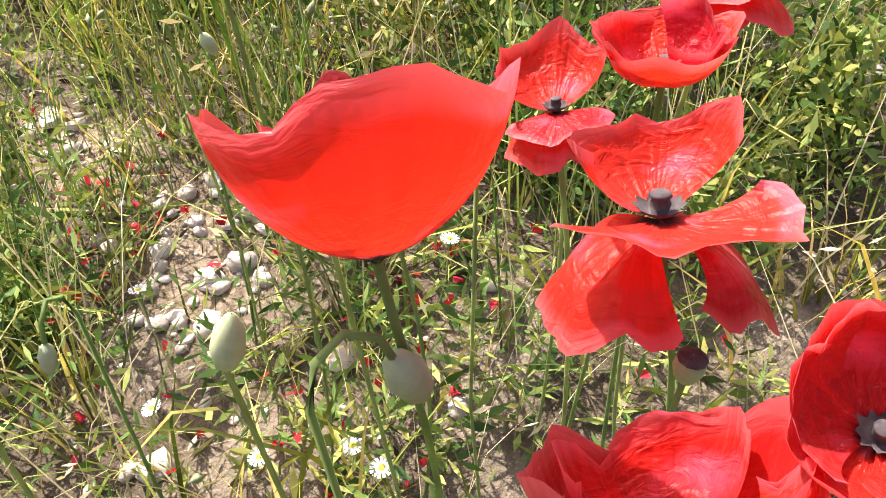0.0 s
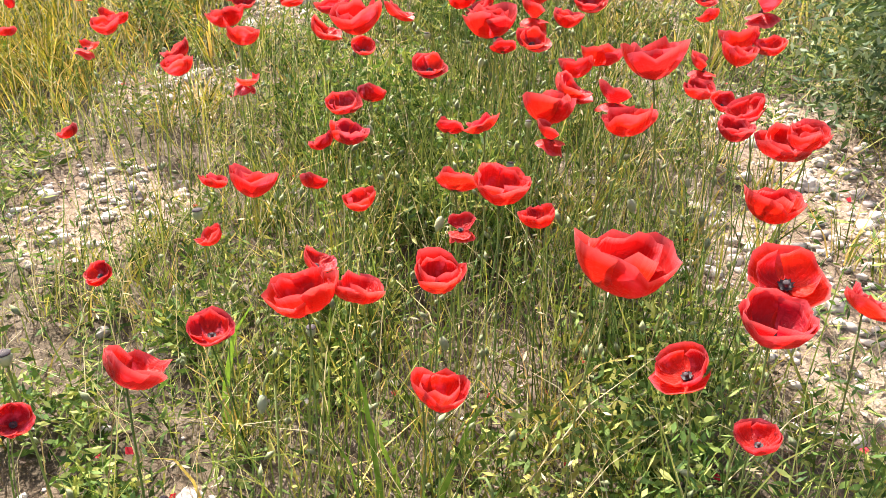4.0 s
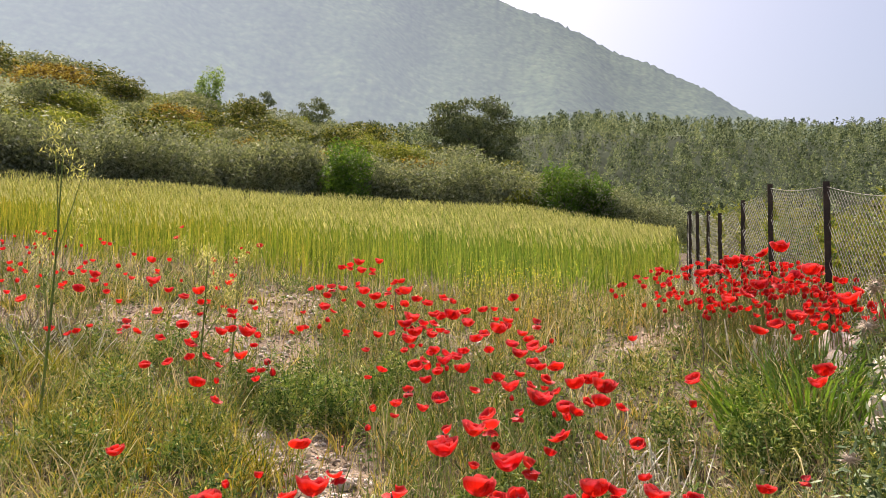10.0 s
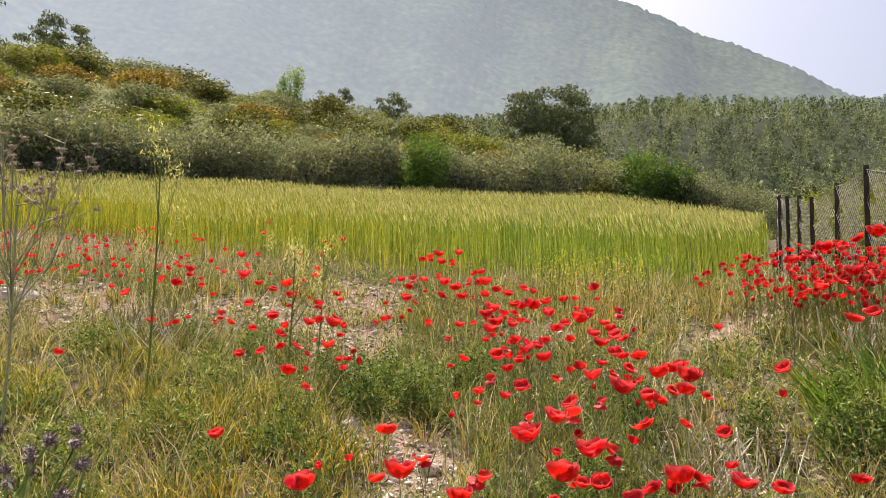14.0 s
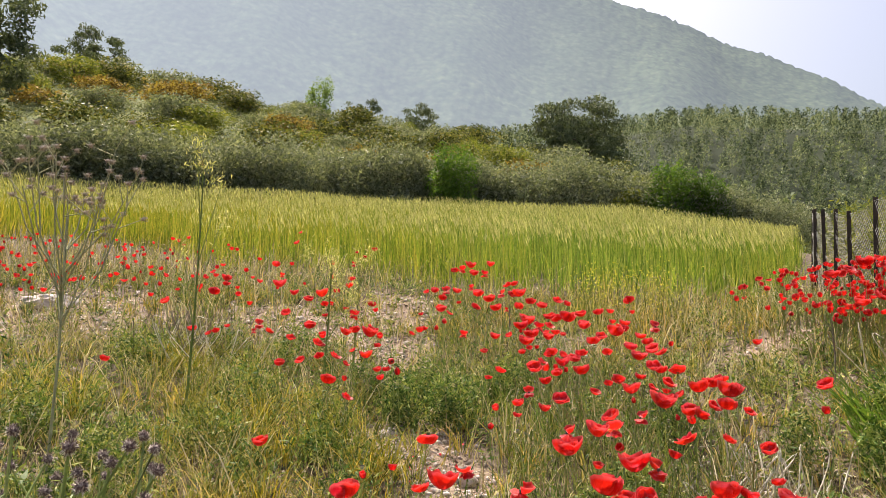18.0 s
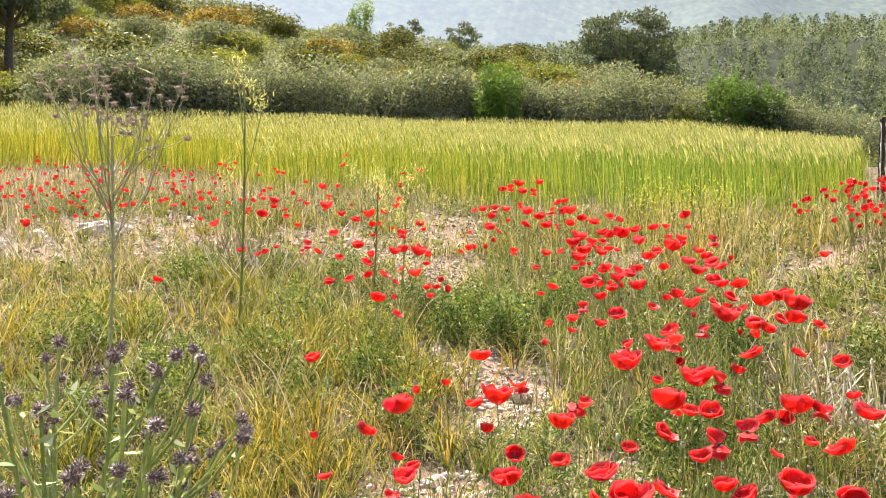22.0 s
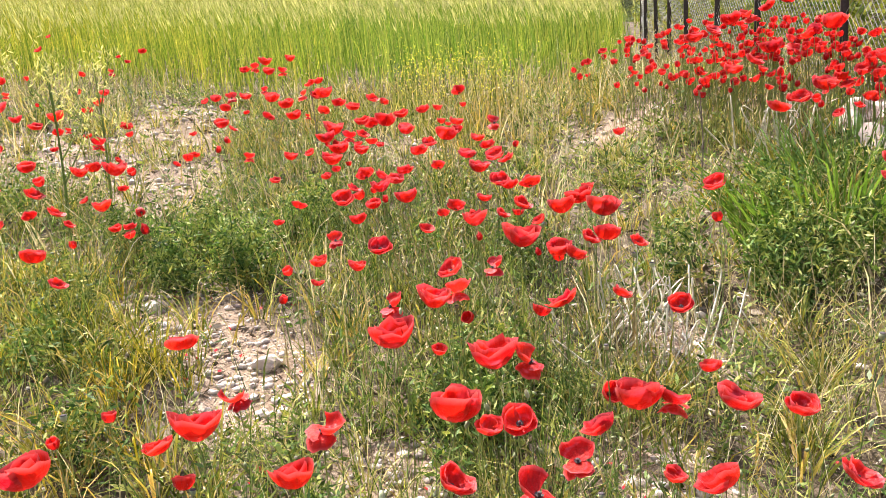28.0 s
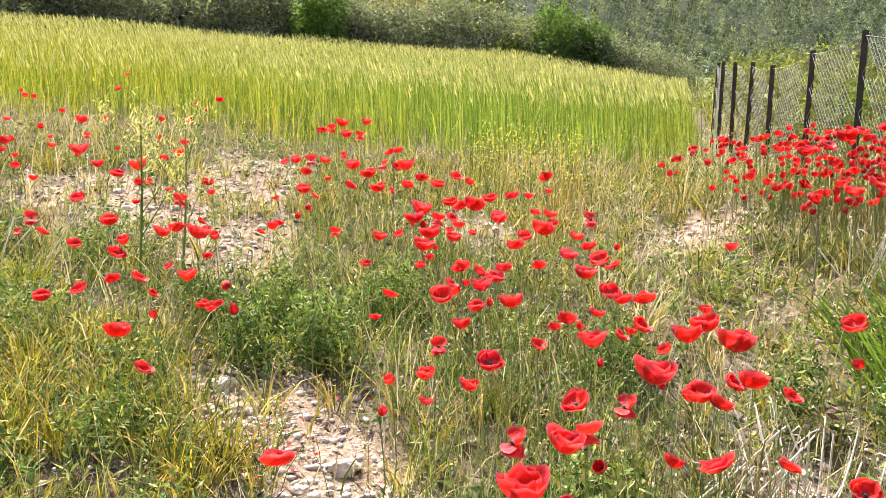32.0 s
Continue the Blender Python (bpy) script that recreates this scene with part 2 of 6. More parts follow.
    t = node(nt, "ShaderNodeBsdfTranslucent")
    tc = mix_rgb(nt, 1.0, col, (1.15, 0.9, 0.8), 'MULTIPLY')
    nt.links.new(tc, t.inputs[0])
    ms = node(nt, "ShaderNodeMixShader", Fac=0.45)
    nt.links.new(b.outputs[0], ms.inputs[1])
    nt.links.new(t.outputs[0], ms.inputs[2])
    nt.links.new(ms.outputs[0], out.inputs[0])
    return m


PETAL = petal_mat()
CENTRE = plain_mat("poppy_centre", [(0.3, (0.025, 0.015, 0.025)), (0.7, (0.10, 0.085, 0.08))], 0.95, 260)
BUD = plain_mat("small_bud", [(0.3, (0.13, 0.16, 0.07)), (0.7, (0.25, 0.27, 0.14))], 0.8, 60, rand="island")
POD = plain_mat("seed_pod", [(0.3, (0.22, 0.27, 0.14)), (0.7, (0.42, 0.42, 0.26))], 0.7, 60, rand="object")


def soil_mat():
    m, nt, b, out = mat("stony_soil")
    n1, n2, n3 = obj_noise(nt, 0.5, 5), obj_noise(nt, 6, 8), obj_noise(nt, 60, 4)
    r1 = ramp(nt, [(0.25, (0.15, 0.11, 0.085)), (0.5, (0.27, 0.21, 0.17)), (0.75, (0.42, 0.345, 0.295))])
    nt.links.new(n2, r1.inputs[0])
    r2 = ramp(nt, [(0.35, (0.6, 0.55, 0.5)), (0.65, (1.15, 1.12, 1.1))])
    nt.links.new(n3, r2.inputs[0])
    col = mix_rgb(nt, 1.0, r1.outputs[0], r2.outputs[0], 'MULTIPLY')
    r3 = ramp(nt, [(0.4, (0.75, 0.75, 0.65)), (0.6, (1.1, 1.08, 1.05))])
    nt.links.new(n1, r3.inputs[0])
    col = mix_rgb(nt, 1.0, col, r3.outputs[0], 'MULTIPLY')
    # between the plants: brown litter, darkened further for the shade among stems
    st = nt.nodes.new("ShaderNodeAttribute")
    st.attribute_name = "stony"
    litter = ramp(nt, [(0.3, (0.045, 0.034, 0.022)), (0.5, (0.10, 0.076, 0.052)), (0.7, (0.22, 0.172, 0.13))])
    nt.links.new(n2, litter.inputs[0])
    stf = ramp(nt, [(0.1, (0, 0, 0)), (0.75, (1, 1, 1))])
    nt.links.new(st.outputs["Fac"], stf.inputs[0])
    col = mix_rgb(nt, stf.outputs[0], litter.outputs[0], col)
    # scrub on the hill; needle floor of the far wood, darkened as tree shade
    c = nt.nodes.new("ShaderNodeTexCoord")
    ln = nt.nodes.new("ShaderNodeVectorMath")
    ln.operation = 'LENGTH'
    nt.links.new(c.outputs["Object"], ln.inputs[0])
    n4 = obj_noise(nt, 0.9, 8)
    scrub = ramp(nt, [(0.3, (0.06, 0.08, 0.025)), (0.55, (0.13, 0.15, 0.05)), (0.75, (0.27, 0.24, 0.11))])
    nt.links.new(n4, scrub.inputs[0])
    wood_floor_shade = ramp(nt, [(0.3, (0.016, 0.024, 0.012)), (0.7, (0.032, 0.044, 0.02))])
    nt.links.new(n4, wood_floor_shade.inputs[0])
    ridge = ramp(nt, [(0.35, (0.09, 0.12, 0.075)), (0.65, (0.17, 0.20, 0.12))])
    nt.links.new(obj_noise(nt, 0.12, 8), ridge.inputs[0])
    for lo, hi, tone in ((19, 23, scrub.outputs[0]), (80, 110, wood_floor_shade.outputs[0]), (425, 450, ridge.outputs[0])):
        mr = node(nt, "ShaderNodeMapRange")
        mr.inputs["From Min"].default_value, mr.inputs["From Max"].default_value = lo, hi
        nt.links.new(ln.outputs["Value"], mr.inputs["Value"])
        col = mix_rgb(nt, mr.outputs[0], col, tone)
    nt.links.new(col, b.inputs["Base Color"])
    b.inputs["Roughness"].default_value = 0.95
    b.inputs["Specular IOR Level"].default_value = 0.15
    bump(nt, n3, 0.7, 0.02, b)
    return m


SOIL = soil_mat()
SILVER = leaf_mat("silvery_thistle_leaf", [(0, (0.18, 0.25, 0.11)), (0.5, (0.32, 0.39, 0.21)), (1, (0.55, 0.60, 0.44))], trans=0.25)
THISTLE_STEM = leaf_mat("thistle_stem", [(0, (0.26, 0.33, 0.12)), (1, (0.44, 0.50, 0.22))], island=False, trans=0.4, grain=60, tint=(1.1, 1.1, 0.8))
PURPLE_HEAD = plain_mat("purple_thistle_head", [(0.3, (0.05, 0.028, 0.03)), (0.48, (0.12, 0.075, 0.072)), (0.66, (0.45, 0.38, 0.31))], 0.8, 220)
DRY_HEAD = plain_mat("dry_thistle_head", [(0.3, (0.26, 0.20, 0.15)), (0.7, (0.55, 0.47, 0.38))], 0.9, 120)
DRY_STEM = plain_mat("dry_thistle_stem", [(0.3, (0.24, 0.25, 0.13)), (0.7, (0.42, 0.41, 0.25))], 0.85, 40)
DEEP = leaf_mat("thistle_bush_leaf", [(0, (0.035, 0.065, 0.028)), (0.6, (0.10, 0.15, 0.068)), (1, (0.36, 0.41, 0.27))], trans=0.25, spec=0.15)
YELLOW = leaf_mat("mustard_petal", [(0, (0.70, 0.62, 0.06)), (1, (0.82, 0.75, 0.16))], trans=0.4, tint=(1, 1, 0.5))
WHITE = leaf_mat("daisy_petal", [(0, (0.78, 0.78, 0.76)), (1, (0.85, 0.85, 0.84))], trans=0.3, tint=(1, 1, 1))
PETAL_BIT = leaf_mat("fallen_petal", [(0, (0.45, 0.015, 0.03)), (1, (0.65, 0.04, 0.06))], trans=0.3, tint=(1, 1, 1))
TWIG = plain_mat("dead_twig", [(0.3, (0.10, 0.08, 0.06)), (0.7, (0.26, 0.21, 0.16))], 0.9, 30)
STRAW = plain_mat("bleached_straw", [(0.3, (0.5, 0.45, 0.36)), (0.7, (0.72, 0.68, 0.58))], 0.8, 30)


def mountain_mat():
    """Far wooded mountain side; its bright haze is a glow of the surface."""
    m, nt, b, out = mat("wooded_mountain_haze_glow")
    c = nt.nodes.new("ShaderNodeTexCoord")
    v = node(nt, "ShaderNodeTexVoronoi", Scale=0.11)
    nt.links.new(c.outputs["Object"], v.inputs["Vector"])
    n1 = obj_noise(nt, 0.012, 6)
    n2 = obj_noise(nt, 0.08, 6)
    r = ramp(nt, [(0.3, (0.04, 0.06, 0.036)), (0.5, (0.07, 0.098, 0.056)), (0.7, (0.105, 0.13, 0.075))])
    nt.links.new(n2, r.inputs[0])
    # crowns painted in: lighter middles, gaps darkened as if in shade
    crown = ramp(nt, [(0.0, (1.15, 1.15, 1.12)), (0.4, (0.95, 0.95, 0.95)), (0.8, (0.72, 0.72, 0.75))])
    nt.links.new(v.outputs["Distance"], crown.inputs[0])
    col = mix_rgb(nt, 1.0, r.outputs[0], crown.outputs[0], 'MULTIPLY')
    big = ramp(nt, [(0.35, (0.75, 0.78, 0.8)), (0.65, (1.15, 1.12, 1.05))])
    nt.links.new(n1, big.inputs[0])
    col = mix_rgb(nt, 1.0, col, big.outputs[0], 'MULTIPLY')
    nt.links.new(col, b.inputs["Base Color"])
    b.inputs["Roughness"].default_value = 1.0
    b.inputs["Specular IOR Level"].default_value = 0.0
    # haze painted as surface glow, stronger towards the sun's side
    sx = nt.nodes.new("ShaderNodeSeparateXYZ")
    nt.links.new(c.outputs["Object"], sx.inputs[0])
    haze_glow = node(nt, "ShaderNodeMapRange")
    haze_glow.inputs["From Min"].default_value, haze_glow.inputs["From Max"].default_value = 350, -600
    haze_glow.inputs["To Min"].default_value, haze_glow.inputs["To Max"].default_value = 0.21, 0.52
    nt.links.new(sx.outputs["X"], haze_glow.inputs["Value"])
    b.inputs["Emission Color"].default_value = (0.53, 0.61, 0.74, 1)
    nt.links.new(haze_glow.outputs[0], b.inputs["Emission Strength"])
    return m


LITTER = leaf_mat("plant_litter", [(0, (0.04, 0.028, 0.02)), (0.5, (0.16, 0.115, 0.085)), (0.8, (0.38, 0.305, 0.24)), (1, (0.62, 0.54, 0.45))], trans=0.1, tint=(1, 1, 1))
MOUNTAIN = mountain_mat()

# ---- helpers for meshes ----
def mesh_from(name, verts, faces_flat, counts, material, smooth=False, uv=None):
    """A mesh from numpy arrays: vertices (n, 3), corner indices and corners per face."""
    me = bpy.data.meshes.new(name)
    verts = np.asarray(verts, np.float32)
    idx = np.asarray(faces_flat, np.int32)
    counts = np.asarray(counts, np.int32)
    me.vertices.add(len(verts))
    me.vertices.foreach_set("co", verts.ravel())
    me.loops.add(len(idx))
    me.loops.foreach_set("vertex_index", idx)
    me.polygons.add(len(counts))
    me.polygons.foreach_set("loop_start", np.concatenate([[0], np.cumsum(counts)[:-1]]).astype(np.int32))
    me.polygons.foreach_set("loop_total", counts)
    if smooth:
        me.polygons.foreach_set("use_smooth", np.ones(len(counts), bool))
    if uv is not None:
        me.uv_layers.new(name="UVMap").data.foreach_set("uv", np.asarray(uv, np.float32)[idx].ravel())
    me.materials.append(material)
    me.update(calc_edges=True)
    return me


def part(name, me, parent, label="", m=None):
    ob = new(name, me)
    ob.parent = parent
    if m is not None:
        ob.matrix_basis = m
    return tagged(ob, label)


def smoothstep(a, b, x):
    t = np.clip((x - a) / (b - a), 0, 1)
    return t * t * (3 - 2 * t)


# ---- the ground: one sheet that rises from the field to the hill, the valley and the foot of the mountain ----
EYE_X, EYE_Y, EYE_Z = -0.172, -0.607, 1.326   # where the walk lingers; the far relief is laid out round it
WHEAT_R = 19.5                                # far edge of the wheat


def slope(x, y):
    bank = 0.34 * smoothstep(1.1, 2.5, x) * (1 - smoothstep(4.6, 7.2, y))
    return bank + 0.01 + 0.222 * y + 0.08 * (1 - smoothstep(3, 9, y)) * np.clip(x, -0.5, 1.0) - 0.02 * smoothstep(5, 10, y) * np.clip(x, -3, 4)


def rim_height(az):
    el = np.interp(az, [-180, -44, -37, -31, -21, -3.5, 9.7, 22.5, 40, 180], [5.4, 7.8, 8.5, 8.7, 9.2, 9.4, 8.9, 7.4, 5.9, 3.4])
    return EYE_Z + WHEAT_R * np.tan(np.radians(el)) - 0.6


def field(x, y):
    x, y = np.asarray(x, float), np.asarray(y, float)
    dx, dy = x - EYE_X, y - EYE_Y
    r = np.hypot(dx, dy) + 1e-9
    z8 = slope(EYE_X + dx / r * 8, EYE_Y + dy / r * 8)
    far = z8 + (rim_height(np.degrees(np.arctan2(dx, dy))) - z8) * (r - 8) / (WHEAT_R - 8)
    return np.where(r < 8, slope(x, y), far)


def height(x, y):
    x, y = np.asarray(x, float), np.asarray(y, float)
    dx, dy = x - EYE_X, y - EYE_Y
    r = np.hypot(dx, dy) + 1e-9
    az = np.degrees(np.arctan2(dx, dy))
    near = field(x, y) + (0.012 * np.sin(2.1 * x + 0.6) * np.sin(1.7 * y) + 0.008 * np.sin(5.3 * x) * np.sin(4.7 * y + 1)) * (1 - smoothstep(15, 19, r))
    rim = rim_height(az)
    el = np.interp(az, [-180, -90, -60, -44, -37, -33, -28, -21, -17, -13.6, -8.3, -3.8, 0.7, 5.2, 9.7, 14, 22, 35, 60, 180],
                   [0.4, 6.4, 10.9, 12.0, 14.1, 14.8, 14.9, 14.9, 14.4, 14.0, 13.4, 12.8, 12.0, 11.0, 10.0, 9.0, 7.6, 5.9, 3.4, 0])
    t = np.clip((r - WHEAT_R) / 50.0, 0, 1)
    top = EYE_Z + (WHEAT_R + 50) * np.tan(np.radians(el))
    hill = rim + (top - rim) * (0.35 * t + 0.65 * t * t * (3 - 2 * t)) + 0.4 * np.sin(0.21 * x + 1) * np.sin(0.17 * y) * np.minimum(1, 4 * t)
    drop = np.clip((r - 72) / 60.0, 0, 1)
    hill = hill - drop * drop * 8 * (az > -50)
    wood = EYE_Z + 430 * np.tan(np.radians(np.interp(az, [-180, -60, -20, 5, 10, 14, 18, 22, 32, 45, 180], [2, 11.4, 12.6, 13.2, 13.8, 14.3, 14.0, 13.6, 12.6, 11.9, 2])))
    k = smoothstep(120, 430, r)
    z = np.where(r < WHEAT_R, near, hill)
    # a lighter ridge rises behind the wood
    ridge = smoothstep(435, 560, r) * (26 + 22 * np.exp(-((az - 16) / 9) ** 2))
    return np.where(r < 120, z, z * (1 - k) + wood * k + ridge)


BARE = [(-0.68, 3.22, 0.36, 0.28), (-0.36, 2.72, 0.26, 0.34), (-0.64, 2.0, 0.26, 0.2), (0.0, 2.05, 0.2, 0.28), (-0.5, 0.34, 0.17, 0.2), (1.04, 1.3, 0.2, 0.42), (0.8, 0.65, 0.16, 0.25), (0.98, 1.05, 0.18, 0.2),
        (0.98, 2.42, 0.12, 0.2), (0.66, 1.9, 0.12, 0.16), (-1.2, 6.2, 0.55, 1.0), (-1.0, 4.9, 0.4, 0.6), (-5.2, 5.2, 1.6, 0.6), (-4.5, 6.3, 1.2, 0.6), (-0.68, 1.35, 0.22, 0.22), (-0.06, 0.16, 0.1, 0.2), (-0.3, 0.43, 0.16, 0.1), (0.75, 0.9, 0.16, 0.3), (-1.6, 5.2, 0.6, 0.5), (0.3, 5.1, 0.5, 0.35), (-3.4, 5.6, 0.7, 0.6), (-2.3, 5.9, 0.6, 0.6), (1.7, 4.7, 0.35, 0.3), (2.2, 3.1, 0.2, 0.35), (2.08, 2.6, 0.2, 0.3)]


def bare(x, y):
    """How bare and stony the ground is, 0 to 1."""
    b = np.zeros_like(x)
    wob = 0.25 * np.sin(7 * x + 3 * y) + 0.2 * np.sin(11 * y - 5 * x)
    for cx, cy, rx, ry in BARE:
        b = np.maximum(b, 1 - smoothstep(0.55, 1.25, np.hypot((x - cx) / rx, (y - cy) / ry) + wob * 0.5))
    return b


def ground_sheet():
    rad = np.concatenate([[0.0], np.geomspace(0.25, 26, 130), np.geomspace(27, 700, 60)])
    ang = np.radians(np.concatenate([np.linspace(-70, 70, 230, endpoint=False), np.linspace(70, 290, 60, endpoint=False)]))
    R, A = np.meshgrid(rad, ang, indexing="ij")
    x, y = R * np.sin(A), R * np.cos(A)
    v = np.stack([x, y, height(x, y)], -1).reshape(-1, 3)
    n, k = len(ang), len(rad)
    i, j = np.meshgrid(np.arange(k - 1), np.arange(n), indexing="ij")
    jn = (j + 1) % n
    quads = np.stack([i * n + j, (i + 1) * n + j, (i + 1) * n + jn, i * n + jn], -1)[:, :, ::-1]
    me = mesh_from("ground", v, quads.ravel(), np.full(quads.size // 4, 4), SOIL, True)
    me.attributes.new("stony", 'FLOAT', 'POINT').data.foreach_set("value", bare(v[:, 0], v[:, 1]).astype(np.float32))
    return me


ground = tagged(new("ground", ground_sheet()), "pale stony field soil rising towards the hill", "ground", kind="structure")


def mountain_sheet():
    az = np.radians(np.linspace(-62, 62, 640))
    t = np.linspace(0, 1, 76)
    AZ, T = np.meshgrid(az, t)
    deg = np.degrees(AZ)
    el = np.interp(deg, [-75, -40, -15, 0, 4, 8.8, 12, 14.7, 17, 19.8, 22, 24.1, 26, 27.5, 29.6, 32, 40, 75],
                   [26, 33, 33, 28.0, 26.2, 24.1, 23.1, 21.9, 20.6, 19.6, 18.4, 17.4, 16.1, 15.2, 14.8, 14.3, 13.9, 12])
    rng = np.random.default_rng(5)
    crowns = np.interp(deg, np.linspace(-62, 62, 1100), rng.normal(0, 0.045, 1100)) * T ** 8
    R = 620 + 700 * T
    top = EYE_Z + 1320 * np.tan(np.radians(el + crowns))
    Z = 60 + (top - 60) * (0.8 * T + 0.2 * T * T)
    Z = Z + 14 * np.sin(deg * 0.35 + 4 * T + 1.2 * np.sin(3 * T)) * np.sin(np.pi * T) + 5 * np.sin(deg * 0.8 - 5 * T) * np.sin(np.pi * T) + rng.normal(0, 1.0, Z.shape)
    v = np.stack([EYE_X + R * np.sin(AZ), EYE_Y + R * np.cos(AZ), Z], -1).reshape(-1, 3)
    k, n = AZ.shape
    i, j = np.meshgrid(np.arange(k - 1), np.arange(n - 1), indexing="ij")
    quads = np.stack([i * n + j, i * n + j + 1, (i + 1) * n + j + 1, (i + 1) * n + j], -1)
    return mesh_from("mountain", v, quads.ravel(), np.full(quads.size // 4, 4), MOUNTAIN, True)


mountain = tagged(new("mountain_backdrop", mountain_sheet()), "steep wooded mountain side with a painted bluish haze glow", "mountain", kind="structure")

def fence_x(y):
    """The line of the fence."""
    return np.interp(y, [-2.15, 5.05, 8.45, 14.7], [1.25, 2.83, 3.59, 6.2])


# ---- trees, shrubs and the far wood ----
def leaf_quads(centres, normals_az, tilt, length, width, rng):
    """Diamond leaves at the given centres; returns vertices and corner indices (4 a leaf)."""
    n = len(centres)
    d = np.stack([np.cos(normals_az) * np.cos(tilt), np.sin(normals_az) * np.cos(tilt), np.sin(tilt)], -1)
    s = np.cross(d, rng.normal(size=(n, 3)))
    s /= np.linalg.norm(s, axis=1, keepdims=True) + 1e-9
    L, W = np.broadcast_to(length, n)[:, None], np.broadcast_to(width, n)[:, None]
    v = np.stack([centres - d * L / 2, centres + s * W / 2, centres + d * L / 2, centres - s * W / 2], 1)
    return v.reshape(-1, 3), np.arange(4 * n)


def blob_points(blobs, n, rng, shell=0.55):
    """Random points in a set of ellipsoids (x, y, z, rx, rz), denser towards their skins."""
    w = np.array([b[3] ** 2 * b[4] for b in blobs])
    pick = rng.choice(len(blobs), n, p=w / w.sum())
    b = np.array(blobs)[pick]
    d = rng.normal(size=(n, 3))
    d /= np.linalg.norm(d, axis=1, keepdims=True)
    r = (shell + (1 - shell) * rng.random(n) ** 0.6) * (1 + 0.12 * rng.normal(size=n))
    return b[:, :3] + d * r[:, None] * np.stack([b[:, 3], b[:, 3], b[:, 4]], -1)


def tube(points, radii, sides=5):
    """A tapered tube along points; vertices and quads."""
    pts, k = np.asarray(points, float), len(points)
    t = np.gradient(pts, axis=0)
    t /= np.linalg.norm(t, axis=1, keepdims=True) + 1e-9
    ref = np.where(np.abs(t[:, 2:3]) > 0.9, [[1.0, 0, 0]], [[0, 0, 1.0]])
    a = np.cross(t, ref)
    a /= np.linalg.norm(a, axis=1, keepdims=True) + 1e-9
    b = np.cross(t, a)
    ang = np.linspace(0, 2 * np.pi, sides, endpoint=False)
    ring = a[:, None] * np.cos(ang)[None, :, None] + b[:, None] * np.sin(ang)[None, :, None]
    v = pts[:, None] + ring * np.asarray(radii, float)[:, None, None]
    i, j = np.meshgrid(np.arange(k - 1), np.arange(sides), indexing="ij")
    jn = (j + 1) % sides
    q = np.stack([i * sides + j, i * sides + jn, (i + 1) * sides + jn, (i + 1) * sides + j], -1)
    return v.reshape(-1, 3), q.reshape(-1, 4)


def join(pieces):
    """Joins (vertices, quads) pieces."""
    vs, qs, n = [], [], 0
    for v, q in pieces:
        vs.append(v)
        qs.append(np.asarray(q) + n)
        n += len(v)
    return np.concatenate(vs), np.concatenate(qs)


def quad_mesh(name, v, q, material, smooth=False, uv=None):
    q = np.asarray(q).reshape(-1, 4)
    return mesh_from(name, v, q.ravel(), np.full(len(q), 4), material, smooth, uv)


def limbs(rng, height_to, spread, n, r0, bend=0.15):
    """A trunk with n limbs."""
    zs = np.linspace(0, height_to, 6)
    trunk = np.stack([bend * height_to * 0.2 * np.sin(zs / height_to * 3 + rng.random() * 6), bend * height_to * 0.2 * np.cos(zs / height_to * 2), zs], -1)
    trunk -= trunk[0]
    out = [tube(trunk, np.linspace(r0, r0 * 0.45, 6), 7)]
    for i in range(n):
        s = trunk[rng.integers(2, 6)]
        a = rng.random() * 6.28
        e = s + np.array([np.cos(a) * spread, np.sin(a) * spread, height_to * (0.15 + 0.35 * rng.random())])
        m = (s + e) / 2 + np.array([0, 0, -0.05 * height_to])
        out.append(tube([s, m, e], [r0 * 0.45, r0 * 0.3, r0 * 0.12], 5))
    return join(out)


def bush(name, label, category, material, radius, tall, leaves, leaf, seed, trunk=0.25, group="", lumps=7):
    """A shrub or small tree: trunk with limbs, and a crown of many leaves in uneven lumps."""
    rng = np.random.default_rng(seed)
    thing = tagged(new(name), label, category, group)
    v, q = limbs(rng, tall * 0.62, radius * 0.6, 6, 0.03 + 0.02 * radius)
    v[:, 2] -= 0.25
    part("trunk", quad_mesh("trunk", v, q, BARK, True), thing)
    blobs = [(0, 0, tall * 0.6, radius * 0.75, tall * 0.36)]
    for i in range(lumps):
        a, d = rng.random() * 6.28, radius * (0.35 + 0.4 * rng.random())
        blobs.append((np.cos(a) * d, np.sin(a) * d, tall * (trunk + (0.82 - trunk) * rng.random()), radius * (0.25 + 0.25 * rng.random()), tall * (0.12 + 0.16 * rng.random())))
    c = blob_points(blobs, leaves, rng, 0.5)
    c = c[c[:, 2] > -0.1]
    # sprays that stick out at the top
    v, i = leaf_quads(c, rng.random(len(c)) * 6.28, rng.uniform(-0.4, 1.3, len(c)), leaf * rng.uniform(0.7, 1.4, len(c)), leaf * 0.42, rng)
    part("crown", quad_mesh("crown", v, i, material), thing)
    return thing


def place(proto, x, y, s=1.0, rz=0.0, sink=0.0, sz=None):
    z = float(height(x, y)) - sink
    return copy_thing(proto, Matrix.LocRotScale((x, y, z), Euler((0, 0, rz)), (s, s, sz or s)))


